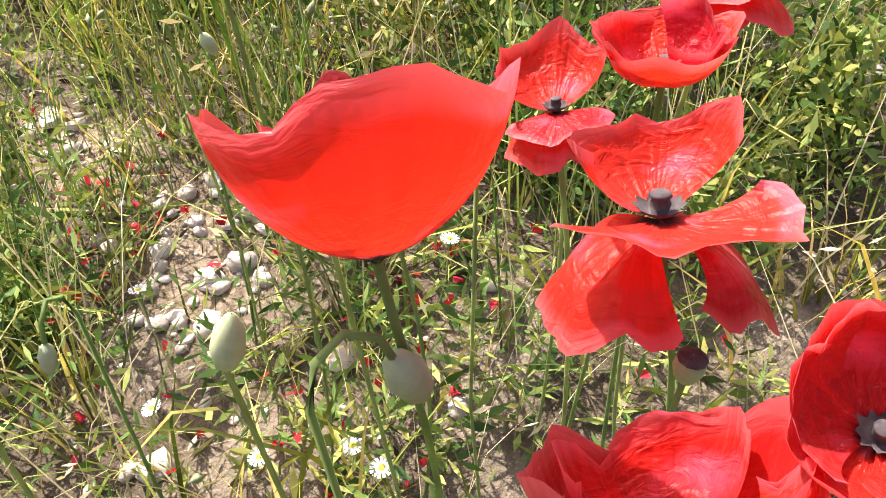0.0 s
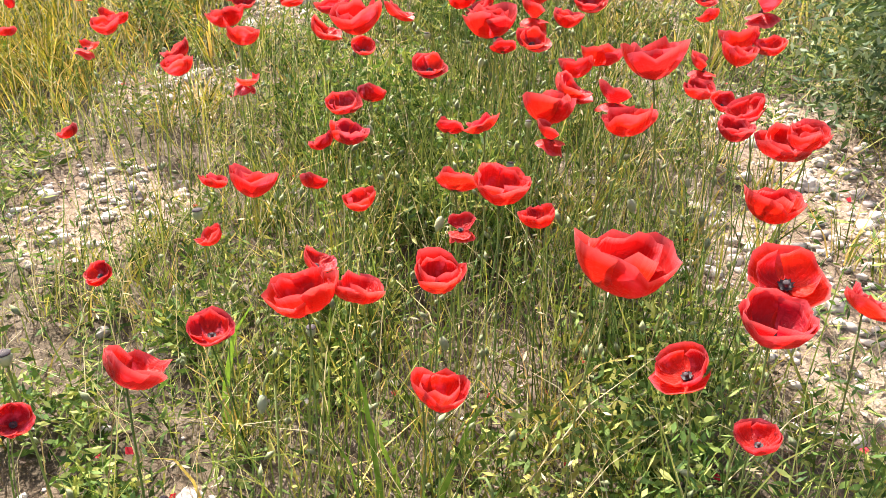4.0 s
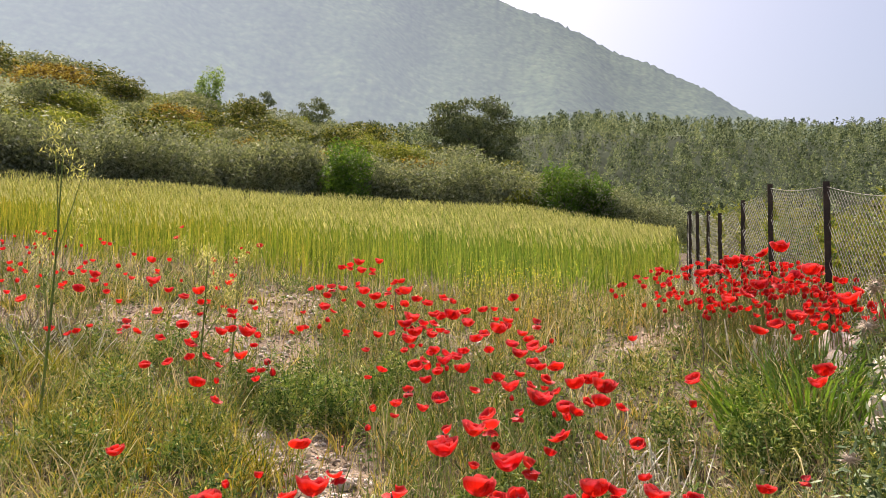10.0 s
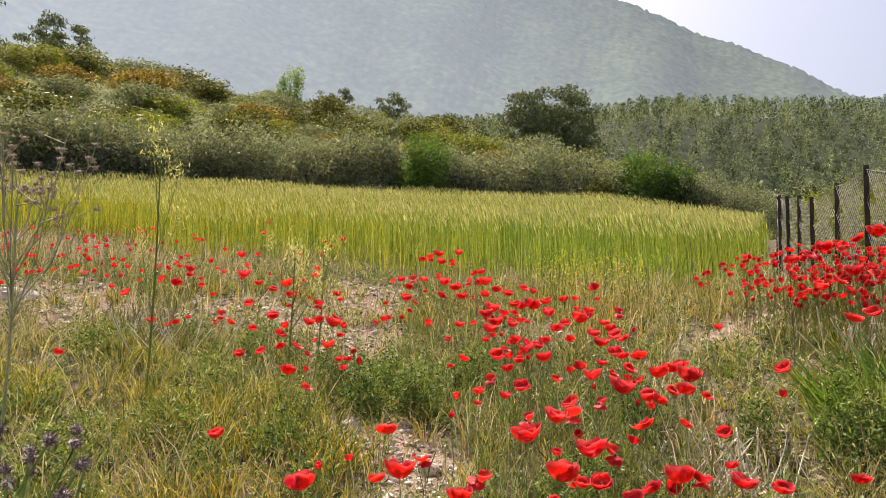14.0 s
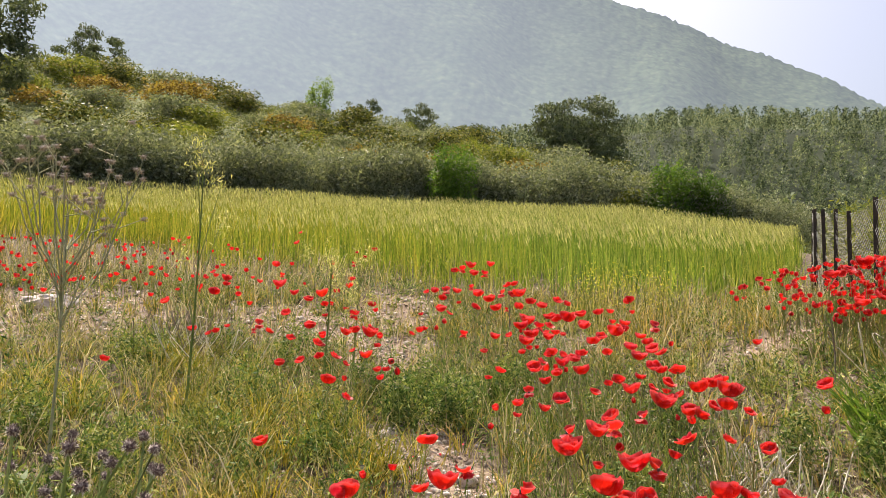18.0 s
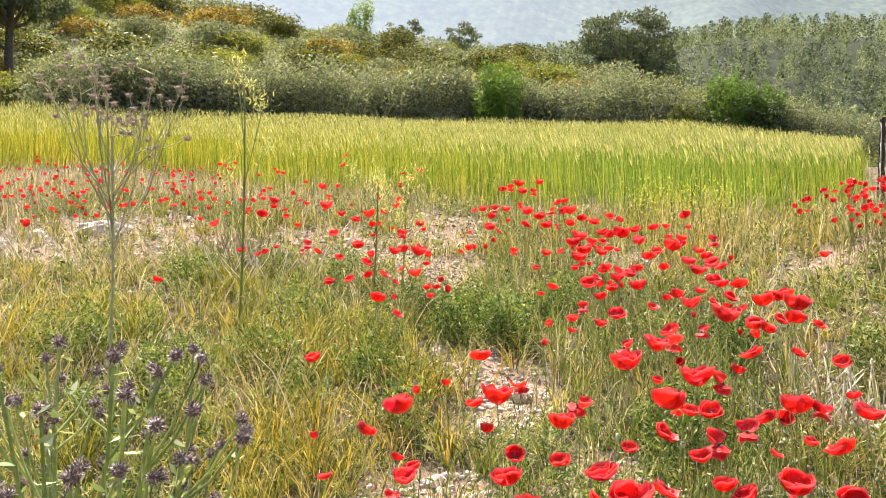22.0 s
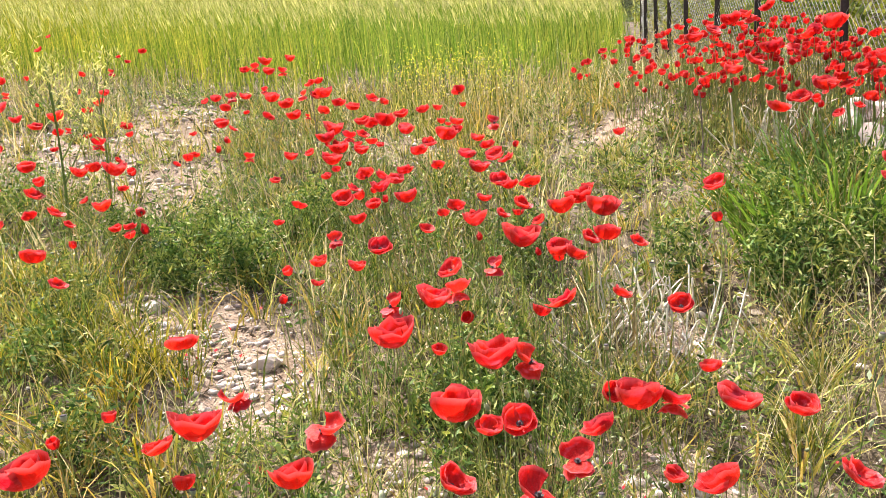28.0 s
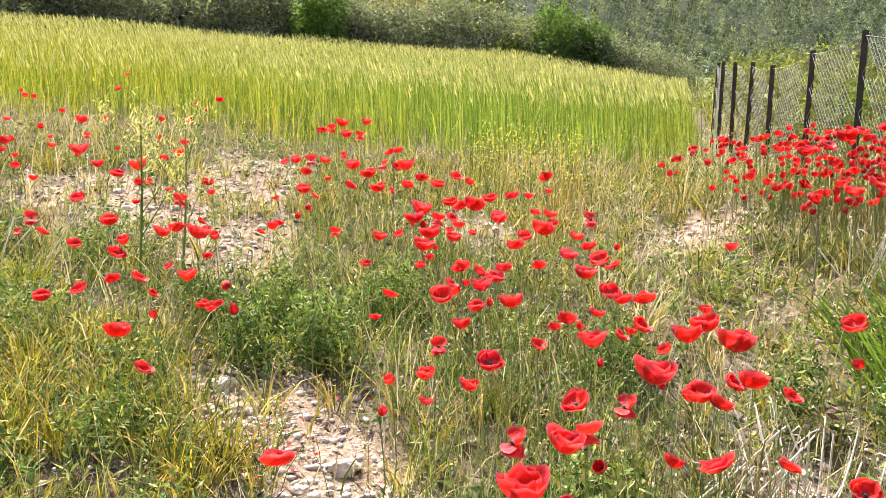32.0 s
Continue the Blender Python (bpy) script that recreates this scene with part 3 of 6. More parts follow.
rng = np.random.default_rng(11)
OLIVES = [bush("olive_tree", "bushy grey-green olive tree beyond the wheat", "olive tree", OLIVE, 1.15, 1.75, 7200, 0.085, 20 + i, 0.08, "olive row", 26) for i in range(3)]
SHRUBS = [
    bush("shrub", "dark green evergreen shrub on the hillside", "shrub", SHRUB, 1.2, 1.6, 3000, 0.135, 30, 0.1, "hillside shrubs", 18),
    bush("shrub", "grey-green scrubby bush on the hillside", "shrub", OLIVE, 1.4, 1.4, 3000, 0.135, 31, 0.1, "hillside shrubs", 20),
    bush("shrub", "fresh yellow-green bush on the hillside", "shrub", YELLOW_BUSH, 1.2, 1.7, 3000, 0.135, 32, 0.1, "hillside shrubs", 16),
    bush("shrub", "olive-brown scrubby bush on the hillside", "shrub", SHRUB, 1.5, 1.3, 3000, 0.135, 34, 0.1, "hillside shrubs", 20),
    bush("shrub", "russet and yellow scrubby bush on the hillside", "shrub", RUSSET, 1.2, 1.3, 3000, 0.135, 33, 0.1, "hillside shrubs", 16),
]
# the row of olives behind the wheat
for i in range(52):
    az = radians(-44 + (i % 34) * 1.95 + (i // 34) * 0.9 + rng.uniform(-0.5, 0.5))
    d = 20.4 + rng.uniform(-0.3, 1.0) + 1.8 * (i // 34)
    if az < radians(-35.5):
        continue
    s = rng.uniform(1.05, 1.45) * (0.8 if az > radians(8) else 1)
    place(OLIVES[i % 3], EYE_X + d * math.sin(az), EYE_Y + d * math.cos(az), s, rng.random() * 6.28, 0.1)
# shrubs over the hill
made = 0
for ring in range(12):
    d0 = 23.6 + ring * 3.9
    az = radians(-47)
    while az < radians(17 if ring < 8 else 12):
        d = d0 + rng.uniform(-1.6, 1.6)
        s = rng.uniform(1.0, 1.6) * (1 + 0.035 * ring)
        k = rng.choice(5, p=[0.22, 0.34, 0.18, 0.14, 0.12] if 2 < ring < 9 else [0.16, 0.50, 0.12, 0.14, 0.08])
        if made < 225 and not (az < radians(-35) and d < 35):
            place(SHRUBS[k], EYE_X + d * math.sin(az), EYE_Y + d * math.cos(az), s, rng.random() * 6.28, 0.25, s * rng.uniform(0.6, 0.95))
            made += 1
        az += 2.1 * s / d0 * rng.uniform(0.85, 1.7)
# fresh green bushes at the edge of the wheat
for az, d, s in ((-3.6, 19.6, 0.85), (13.0, 19.8, 0.78), (15.6, 20.2, 0.7), (10.0, 20.0, 0.5)):
    x, y = EYE_X + d * math.sin(radians(az)), EYE_Y + d * math.cos(radians(az))
    b = bush("green_bush", "fresh bright-green leafy bush at the edge of the wheat", "bush", LIME if az != 10.0 else YELLOW_BUSH, 1.0 * s, 2.8 * s, 5200, 0.1, int(60 + 3 * x), 0.1, "", 20)
    b.matrix_basis = Matrix.Translation((x, y, float(height(x, y)) - 0.1))
# rank growth beyond the fence
for i in range(24):
    y = 2.2 + 0.62 * i + rng.uniform(-0.3, 0.3)
    x, s = float(fence_x(y)) + rng.uniform(0.8, 1.3) + (i % 3) * 0.9, rng.uniform(0.65, 0.95)
    b = bush("bramble_bush", "straggling yellow-green bush behind the wire fence", "bush", (YELLOW_BUSH, LIME, SHRUB)[i % 3], 0.95 * s, 1.45 * s, 2600, 0.07, 140 + i, 0.05, "", 12)
    b.matrix_basis = Matrix.Translation((x, y, float(height(x, y)) - 0.1))
for k, o in enumerate(OLIVES + SHRUBS):
    az, d = radians(-46 + 1.5 * k), 24.5
    x, y = EYE_X + d * math.sin(az), EYE_Y + d * math.cos(az)
    o.matrix_basis = Matrix.Translation((x, y, float(height(x, y)) - 0.1))


def hill_scrub(seed, leaf, n):
    """Low scrub that fills the hill between the shrubs."""
    rng = np.random.default_rng(seed)
    k = 28
    az = np.radians(rng.uniform(-50, 24, n))
    r = 21 + 52 * rng.random(n) ** 0.8
    x, y = EYE_X + r * np.sin(az), EYE_Y + r * np.cos(az)
    s = rng.uniform(0.4, 1.15, n)
    d = rng.normal(size=(n, k, 3))
    d /= np.linalg.norm(d, axis=2, keepdims=True)
    d[..., 2] = np.abs(d[..., 2])
    c = np.stack([x, y, height(x, y)], -1)[:, None] + d * s[:, None, None] * rng.uniform(0.4, 1.0, (n, k, 1)) * np.array([1, 1, 0.8])
    v, i = leaf_quads(c.reshape(-1, 3), rng.random(n * k) * 6.28, rng.uniform(-0.3, 1.2, n * k), rng.uniform(0.09, 0.2, n * k), 0.06, rng)
    return quad_mesh("hill_scrub", v, i, leaf)


for seed, leaf, n, words in ((71, SHRUB, 2600, "low olive-green scrub covering the hillside"), (72, OLIVE, 3400, "low grey-green scrub covering the hillside"),
                             (73, YELLOW_BUSH, 900, "low yellow-green scrub on the hillside")):
    tagged(new("hillside_scrub", hill_scrub(seed, leaf, n)), words, "scrub", kind="stuff")


def pine(name, label, radius, tall, seed, trunk_share=0.35, flat=0.5, clumps=34, needles=90, r0=0.16):
    """A pine: trunk, limbs that carry separate tufted clumps, with gaps between them."""
    rng = np.random.default_rng(seed)
    thing = tagged(new(name), label, "pine tree")
    v, q = limbs(rng, tall * 0.64, radius * 0.5, 11, r0, 0.1)
    v[:, 2] -= 0.4
    part("trunk", quad_mesh("trunk", v, q, BARK, True), thing)
    cs = []
    for i in range(clumps):
        h = trunk_share + (1 - trunk_share) * (i + 0.5) / clumps
        env = radius * np.sin(np.pi * min(1, (1.08 - h) / (1.08 - trunk_share) * 0.72 + 0.12)) ** flat
        a, d = i * 2.4 + rng.normal() * 0.4, 0.88 * env * rng.random() ** 0.5
        cs.append((np.cos(a) * d, np.sin(a) * d, tall * h, radius * (0.16 + 0.1 * rng.random()), tall * (0.042 + 0.03 * rng.random())))
    c = blob_points(cs, clumps * needles, rng, 0.2)
    v, i = leaf_quads(c, rng.random(len(c)) * 6.28, rng.uniform(-0.2, 1.4, len(c)), (0.2 + 0.035 * radius) * rng.uniform(0.7, 1.3, len(c)), 0.06 + 0.012 * radius, rng)
    part("crown", quad_mesh("crown", v, i, PINE), thing)
    return thing


def stand(thing, az, d, sink=0.3):
    x, y = EYE_X + d * math.sin(radians(az)), EYE_Y + d * math.cos(radians(az))
    thing.matrix_basis = Matrix.Translation((x, y, float(height(x, y)) - sink))


stand(pine("pine", "large dark spreading pine on the ridge", 4.9, 8.6, 51, 0.04, 0.3, 190, 130, 0.28), 6.0, 68, 1.2)
stand(pine("pine", "dark flat-topped pine on the skyline", 2.8, 5.4, 52, 0.1, 0.6, 50, 90), -6.6, 72, 0.6)
stand(pine("pine", "dark flat-topped pine on the skyline", 2.6, 4.8, 53, 0.1, 0.6, 48, 90), -11.0, 72, 0.6)
stand(pine("pine", "dark flat-topped pine on the skyline", 2.8, 4.6, 54, 0.1, 0.6, 48, 90), -2.3, 72, 0.8)
stand(pine("pine", "tall dark umbrella pine on the hilltop", 3.2, 5.4, 55, 0.2, 0.5, 60, 100), -31.0, 68, 0.4)
stand(pine("pine", "tall pine with a bare leaning trunk above the bank", 2.9, 7.6, 56, 0.42, 0.5, 64, 150, 0.24), -38.6, 38, 0.2)
stand(pine("pine", "tall pine with a bare leaning trunk above the bank", 2.8, 8.0, 57, 0.42, 0.5, 64, 150, 0.22), -41.8, 37, 0.2)
stand(pine("pine", "tall pine with a bare leaning trunk above the bank", 3.0, 8.4, 58, 0.42, 0.5, 64, 150, 0.24), -45.2, 38, 0.2)
stand(bush("poplar", "slim pale-green young poplar on the skyline", "poplar tree", POPLAR, 1.15, 4.3, 2600, 0.2, 59, 0.05, "", 16), -14.6, 60, 0.2)


def pole_mesh(tall):
    v, q = tube([(0, 0, -0.3), (0, 0, tall)], [0.07, 0.05], 6)
    return quad_mesh("pole", v, q, BARK, True)


for az, d in ((-12.3, 70), (-33.5, 68)):
    p = tagged(new("utility_pole", pole_mesh(2.6)), "thin dark wooden pole on the skyline", "pole")
    stand(p, az, d, 0.0)


def far_wood(seed, n, k, leaf):
    """Pines of the far slope, one by one, as tufts of small fans."""
    rng = np.random.default_rng(seed)
    az = np.radians(rng.uniform(-8, 46, n))
    r = 100 + 350 * rng.random(n) ** 0.75
    x, y = EYE_X + r * np.sin(az), EYE_Y + r * np.cos(az)
    tall = rng.uniform(5.5, 12.0, n)
    z = height(x, y)
    h = 0.12 + 0.88 * rng.random((n, k)) ** 0.75
    a = rng.random((n, k)) * 6.28
    d = (1.03 - h) ** 0.55 * tall[:, None] * rng.uniform(0.2, 0.34, n)[:, None] * rng.uniform(0.5, 1.05, (n, k))
    c = np.stack([x[:, None] + np.cos(a) * d, y[:, None] + np.sin(a) * d, z[:, None] + h * tall[:, None]], -1).reshape(-1, 3)
    L = np.repeat(tall * 0.1, k) * rng.uniform(0.6, 1.2, n * k)
    v, i = leaf_quads(c, a.ravel(), rng.uniform(-0.1, 1.3, n * k), L, L * 0.42, rng)
    return quad_mesh("far_wood", v, i, leaf)


tagged(new("far_pine_wood", far_wood(61, 2300, 78, FOREST)), "dense green pine wood on the far slope", "wood", kind="stuff")
tagged(new("far_dark_pines", far_wood(62, 1900, 78, FOREST_DARK)), "darker pines among the far wood", "wood", kind="stuff")

# ---- fence ----
def fence():
    thing = tagged(new("fence"), "wire-mesh fence on dark rusty steel posts", "fence")
    pts = [(1.25, -2.15), (1.51, -0.95), (1.77, 0.25), (2.03, 1.45), (2.29, 2.65), (2.56, 3.85), (2.83, 5.05), (3.02, 5.91), (3.20, 6.75), (3.35, 7.40), (3.47, 7.92), (3.59, 8.45), (3.78, 9.0)]
    tall = 1.02
    bm = bmesh.new()
    for a in ((-0.022, -0.022, 0.005, 0.022), (-0.022, -0.022, 0.022, 0.005)):
        r = bmesh.ops.create_cube(bm, size=1)
        bmesh.ops.scale(bm, verts=r["verts"], vec=(a[2] - a[0] if a[2] > 0.01 else 0.008, 0.034 if a[2] < 0.01 else 0.008, tall + 0.3))
        bmesh.ops.translate(bm, verts=r["verts"], vec=((a[0] + 0.004) if a[2] < 0.01 else 0, 0 if a[2] < 0.01 else -0.018 , (tall - 0.3) / 2))
    me = bpy.data.meshes.new("post")
    bm.to_mesh(me)
    me.materials.append(POST)
    rng = np.random.default_rng(3)
    for x, y in pts:
        p = part("post", me, thing)
        p.matrix_basis = Matrix.Translation((x, y, float(height(x, y)))) @ pose(0, 0, 0, rng.uniform(-1, 1), rng.uniform(-1.2, 1.2), 70).to_4x4()
    for (xa, ya), (xb, yb) in zip(pts, pts[1:]):
        A = np.array([xa, ya, float(height(xa, ya))])
        B = np.array([xb, yb, float(height(xb, yb))])
        L = np.linalg.norm(B - A)
        # diamond mesh: two families of slanting wires
        m, rows_ = 0.05, tall - 0.06
        wires = []

        def at(s, h):
            sag = 0.025 * np.sin(np.pi * s) * (h / tall)
            return A + (B - A) * s + np.array([0, 0, h - sag])
        n = int(L / m)
        for k in range(-int(rows_ / m) - 1, n + 1):
            for sign in (1, -1):
                s0, h0 = (k * m, 0.02) if sign > 0 else (k * m + rows_, 0.02)
                lo, hi = 0.0, rows_
                path = [(s0 + sign * t, 0.02 + t) for t in np.linspace(lo, hi, 5)]
                path = [(s / L, h) for s, h in path if 0 <= s <= L]
                if len(path) > 1:
                    wires.append(tube([at(s, h) for s, h in path], [0.0021] * len(path), 3))
        v, q = join(wires)
        part("wire_mesh", quad_mesh("wire_mesh", v, q, WIRE), thing)
        for h in (0.05, tall - 0.03):
            v, q = tube([at(s, h) for s in np.linspace(0, 1, 7)], [0.0022] * 7, 4)
            part("line_wire", quad_mesh("line_wire", v, q, WIRE), thing)


fence()

# ---- poppies: place on the ground, height of the flower, its breadth ----
POPPIES_NEAREST = [
    (0.136, -0.383, 0.575, 0.078), (0.236, -0.339, 0.520, 0.086), (0.205, -0.440, 0.500, 0.082), (0.260, -0.430, 0.525, 0.060), (0.318, -0.213, 0.515, 0.072), (-0.085, -0.205, 0.475, 0.056),
    (0.142, -0.163, 0.435, 0.058), (0.233, -0.231, 0.475, 0.062), (0.272, -0.256, 0.505, 0.064), (0.265, -0.125, 0.525, 0.062), (0.001, 0.054, 0.440, 0.050), (0.070, -0.098, 0.570, 0.062),
]
POPPIES_ROW_A = [
    (0.32, 0.08, 0.48, 0.030), (0.29, 0.16, 0.48, 0.053), (0.07, 0.17, 0.46, 0.039), (0.38, 0.20, 0.48, 0.061), (0.47, 0.21, 0.49, 0.056), (-0.33, 0.22, 0.43, 0.034),
    (0.42, 0.26, 0.49, 0.089), (-0.24, 0.27, 0.43, 0.072), (0.26, 0.30, 0.47, 0.081), (-0.16, 0.31, 0.44, 0.048), (-0.06, 0.33, 0.45, 0.067), (0.08, 0.33, 0.46, 0.046),
    (-0.01, 0.34, 0.45, 0.060), (0.44, 0.36, 0.49, 0.048), (-0.06, 0.40, 0.45, 0.050), (0.20, 0.41, 0.47, 0.030), (0.11, 0.43, 0.46, 0.030), (-0.32, 0.44, 0.43, 0.030),
    (0.54, 0.48, 0.50, 0.041), (0.16, 0.48, 0.47, 0.063), (-0.19, 0.48, 0.44, 0.030), (0.52, 0.50, 0.49, 0.072), (-0.01, 0.51, 0.45, 0.030), (0.11, 0.53, 0.46, 0.065),
]
POPPIES_ROW_B = [
    (0.47, 0.54, 0.49, 0.043), (-0.08, 0.57, 0.45, 0.039), (0.51, 0.58, 0.50, 0.059), (-0.16, 0.58, 0.44, 0.051), (0.36, 0.61, 0.48, 0.082), (-0.22, 0.61, 0.44, 0.030),
    (0.25, 0.62, 0.47, 0.055), (0.49, 0.63, 0.49, 0.037), (0.16, 0.66, 0.47, 0.058), (0.47, 0.67, 0.49, 0.050), (0.25, 0.67, 0.47, 0.059), (-0.07, 0.68, 0.45, 0.043),
    (0.11, 0.68, 0.46, 0.048), (-0.04, 0.69, 0.45, 0.048), (0.36, 0.70, 0.48, 0.067), (0.29, 0.73, 0.48, 0.066), (0.55, 0.74, 0.50, 0.041), (0.43, 0.75, 0.49, 0.076),
    (0.51, 0.76, 0.49, 0.056), (0.62, 0.78, 0.50, 0.051), (0.32, 0.79, 0.48, 0.052), (0.58, 0.80, 0.50, 0.058), (-0.05, 0.80, 0.45, 0.056), (-0.01, 0.83, 0.45, 0.049),
]
POPPIES_ROW_C = [
    (0.37, 0.84, 0.48, 0.070), (-0.51, 0.86, 0.41, 0.038), (0.09, 0.91, 0.46, 0.065), (0.58, 0.93, 0.50, 0.037), (0.22, 0.94, 0.47, 0.049), (0.27, 0.94, 0.48, 0.065),
    (-0.70, 0.97, 0.40, 0.034), (0.69, 0.97, 0.50, 0.088), (-0.24, 0.98, 0.43, 0.051), (0.34, 1.01, 0.48, 0.049), (0.60, 1.02, 0.50, 0.045), (0.21, 1.02, 0.47, 0.073),
    (-0.37, 1.04, 0.43, 0.046), (-0.03, 1.04, 0.45, 0.049), (0.30, 1.08, 0.48, 0.074), (0.66, 1.09, 0.50, 0.065), (0.40, 1.09, 0.49, 0.070), (-0.04, 1.15, 0.45, 0.086),
    (0.21, 1.15, 0.47, 0.061), (0.31, 1.16, 0.48, 0.070), (-0.40, 1.17, 0.42, 0.065), (-0.28, 1.18, 0.43, 0.061), (-0.12, 1.18, 0.44, 0.085), (0.17, 1.19, 0.47, 0.062),
]
POPPIES_ROW_D = [
    (0.03, 1.20, 0.46, 0.073), (0.65, 1.26, 0.50, 0.066), (-0.63, 1.27, 0.40, 0.052), (-0.10, 1.29, 0.45, 0.085), (-0.33, 1.30, 0.43, 0.068), (0.47, 1.31, 0.49, 0.073),
    (0.31, 1.31, 0.48, 0.030), (0.14, 1.32, 0.47, 0.055), (-0.60, 1.33, 0.41, 0.048), (-0.82, 1.34, 0.40, 0.040), (0.40, 1.34, 0.49, 0.039), (-0.20, 1.37, 0.44, 0.053),
    (-0.59, 1.39, 0.41, 0.035), (0.20, 1.40, 0.47, 0.082), (-0.02, 1.41, 0.45, 0.045), (0.67, 1.42, 0.50, 0.059), (-0.32, 1.43, 0.43, 0.058), (0.28, 1.44, 0.48, 0.065),
    (-2.04, 1.44, 0.40, 0.091), (0.89, 1.45, 0.50, 0.054), (-0.65, 1.46, 0.40, 0.040), (0.07, 1.47, 0.46, 0.066), (0.58, 1.47, 0.50, 0.096), (0.35, 1.50, 0.48, 0.064),
]
POPPIES_ROW_E = [
    (1.03, 1.50, 0.50, 0.030), (0.49, 1.52, 0.49, 0.065), (0.43, 1.53, 0.49, 0.098), (-0.19, 1.57, 0.44, 0.059), (0.16, 1.57, 0.47, 0.053), (0.59, 1.57, 0.50, 0.044),
    (0.22, 1.58, 0.47, 0.073), (-0.78, 1.61, 0.40, 0.068), (0.11, 1.64, 0.46, 0.100), (-0.14, 1.72, 0.44, 0.100), (-2.20, 1.73, 0.40, 0.081), (0.29, 1.75, 0.48, 0.076),
    (-0.70, 1.76, 0.40, 0.077), (0.22, 1.77, 0.47, 0.083), (-0.46, 1.78, 0.42, 0.061), (-0.39, 1.80, 0.42, 0.090), (0.65, 1.81, 0.50, 0.056), (-0.32, 1.90, 0.43, 0.068),
    (0.55, 1.90, 0.50, 0.054), (0.03, 1.94, 0.46, 0.089), (0.43, 1.94, 0.49, 0.086), (0.14, 2.07, 0.47, 0.065), (0.04, 2.13, 0.46, 0.075), (0.21, 2.13, 0.47, 0.078),
]
POPPIES_ROW_F = [
    (-1.11, 2.14, 0.40, 0.056), (0.52, 2.14, 0.50, 0.066), (0.70, 2.15, 0.50, 0.049), (-0.48, 2.19, 0.42, 0.100), (0.50, 2.19, 0.49, 0.063), (1.49, 2.19, 0.50, 0.055),
    (0.32, 2.20, 0.48, 0.063), (0.64, 2.21, 0.50, 0.068), (-2.97, 2.21, 0.40, 0.061), (0.59, 2.22, 0.50, 0.055), (0.22, 2.25, 0.47, 0.082), (1.57, 2.28, 0.50, 0.081),
    (0.42, 2.29, 0.49, 0.084), (-0.14, 2.31, 0.46, 0.037), (-0.03, 2.36, 0.46, 0.030), (-3.10, 2.36, 0.46, 0.064), (-0.13, 2.43, 0.46, 0.038), (-3.01, 2.43, 0.46, 0.100),
    (0.73, 2.48, 0.46, 0.100), (0.54, 2.49, 0.46, 0.045), (0.05, 2.50, 0.46, 0.089), (-2.95, 2.50, 0.46, 0.072), (-0.87, 2.53, 0.46, 0.054), (0.35, 2.55, 0.46, 0.061),
]
POPPIES_ROW_G = [
    (0.63, 2.55, 0.46, 0.092), (0.44, 2.59, 0.46, 0.046), (1.17, 2.59, 0.46, 0.079), (-0.08, 2.61, 0.46, 0.056), (0.71, 2.61, 0.46, 0.078), (0.52, 2.65, 0.46, 0.063),
    (0.27, 2.67, 0.46, 0.042), (1.94, 2.71, 0.46, 0.044), (0.32, 2.72, 0.46, 0.064), (-0.00, 2.72, 0.46, 0.053), (-1.00, 2.73, 0.46, 0.068), (0.42, 2.75, 0.46, 0.054),
    (1.82, 2.77, 0.46, 0.039), (1.75, 2.78, 0.46, 0.051), (1.87, 2.78, 0.46, 0.040), (-0.26, 2.82, 0.46, 0.033), (0.06, 2.84, 0.46, 0.050), (0.54, 2.84, 0.46, 0.067),
    (0.61, 2.84, 0.46, 0.095), (0.18, 2.86, 0.46, 0.072), (0.52, 2.92, 0.46, 0.086), (-2.18, 2.92, 0.46, 0.045), (-0.80, 2.93, 0.46, 0.030), (-0.76, 2.95, 0.46, 0.045),
]
POPPIES_ROW_H = [
    (-0.04, 2.97, 0.46, 0.086), (-1.30, 2.97, 0.46, 0.050), (0.10, 3.00, 0.46, 0.058), (-0.98, 3.02, 0.46, 0.034), (-1.22, 3.06, 0.46, 0.063), (0.47, 3.07, 0.46, 0.071),
    (-0.00, 3.07, 0.46, 0.053), (0.16, 3.09, 0.46, 0.071), (-1.14, 3.14, 0.46, 0.053), (0.61, 3.15, 0.46, 0.067), (0.12, 3.16, 0.46, 0.100), (-0.90, 3.16, 0.46, 0.053),
    (-1.07, 3.17, 0.46, 0.065), (0.21, 3.18, 0.46, 0.067), (0.34, 3.18, 0.46, 0.055), (0.06, 3.21, 0.46, 0.074), (0.58, 3.22, 0.46, 0.081), (-0.09, 3.24, 0.46, 0.037),
    (1.12, 3.27, 0.46, 0.032), (0.47, 3.28, 0.46, 0.088), (-0.99, 3.28, 0.46, 0.031), (-0.29, 3.30, 0.46, 0.044), (-0.05, 3.33, 0.46, 0.032), (0.58, 3.36, 0.46, 0.071),
]
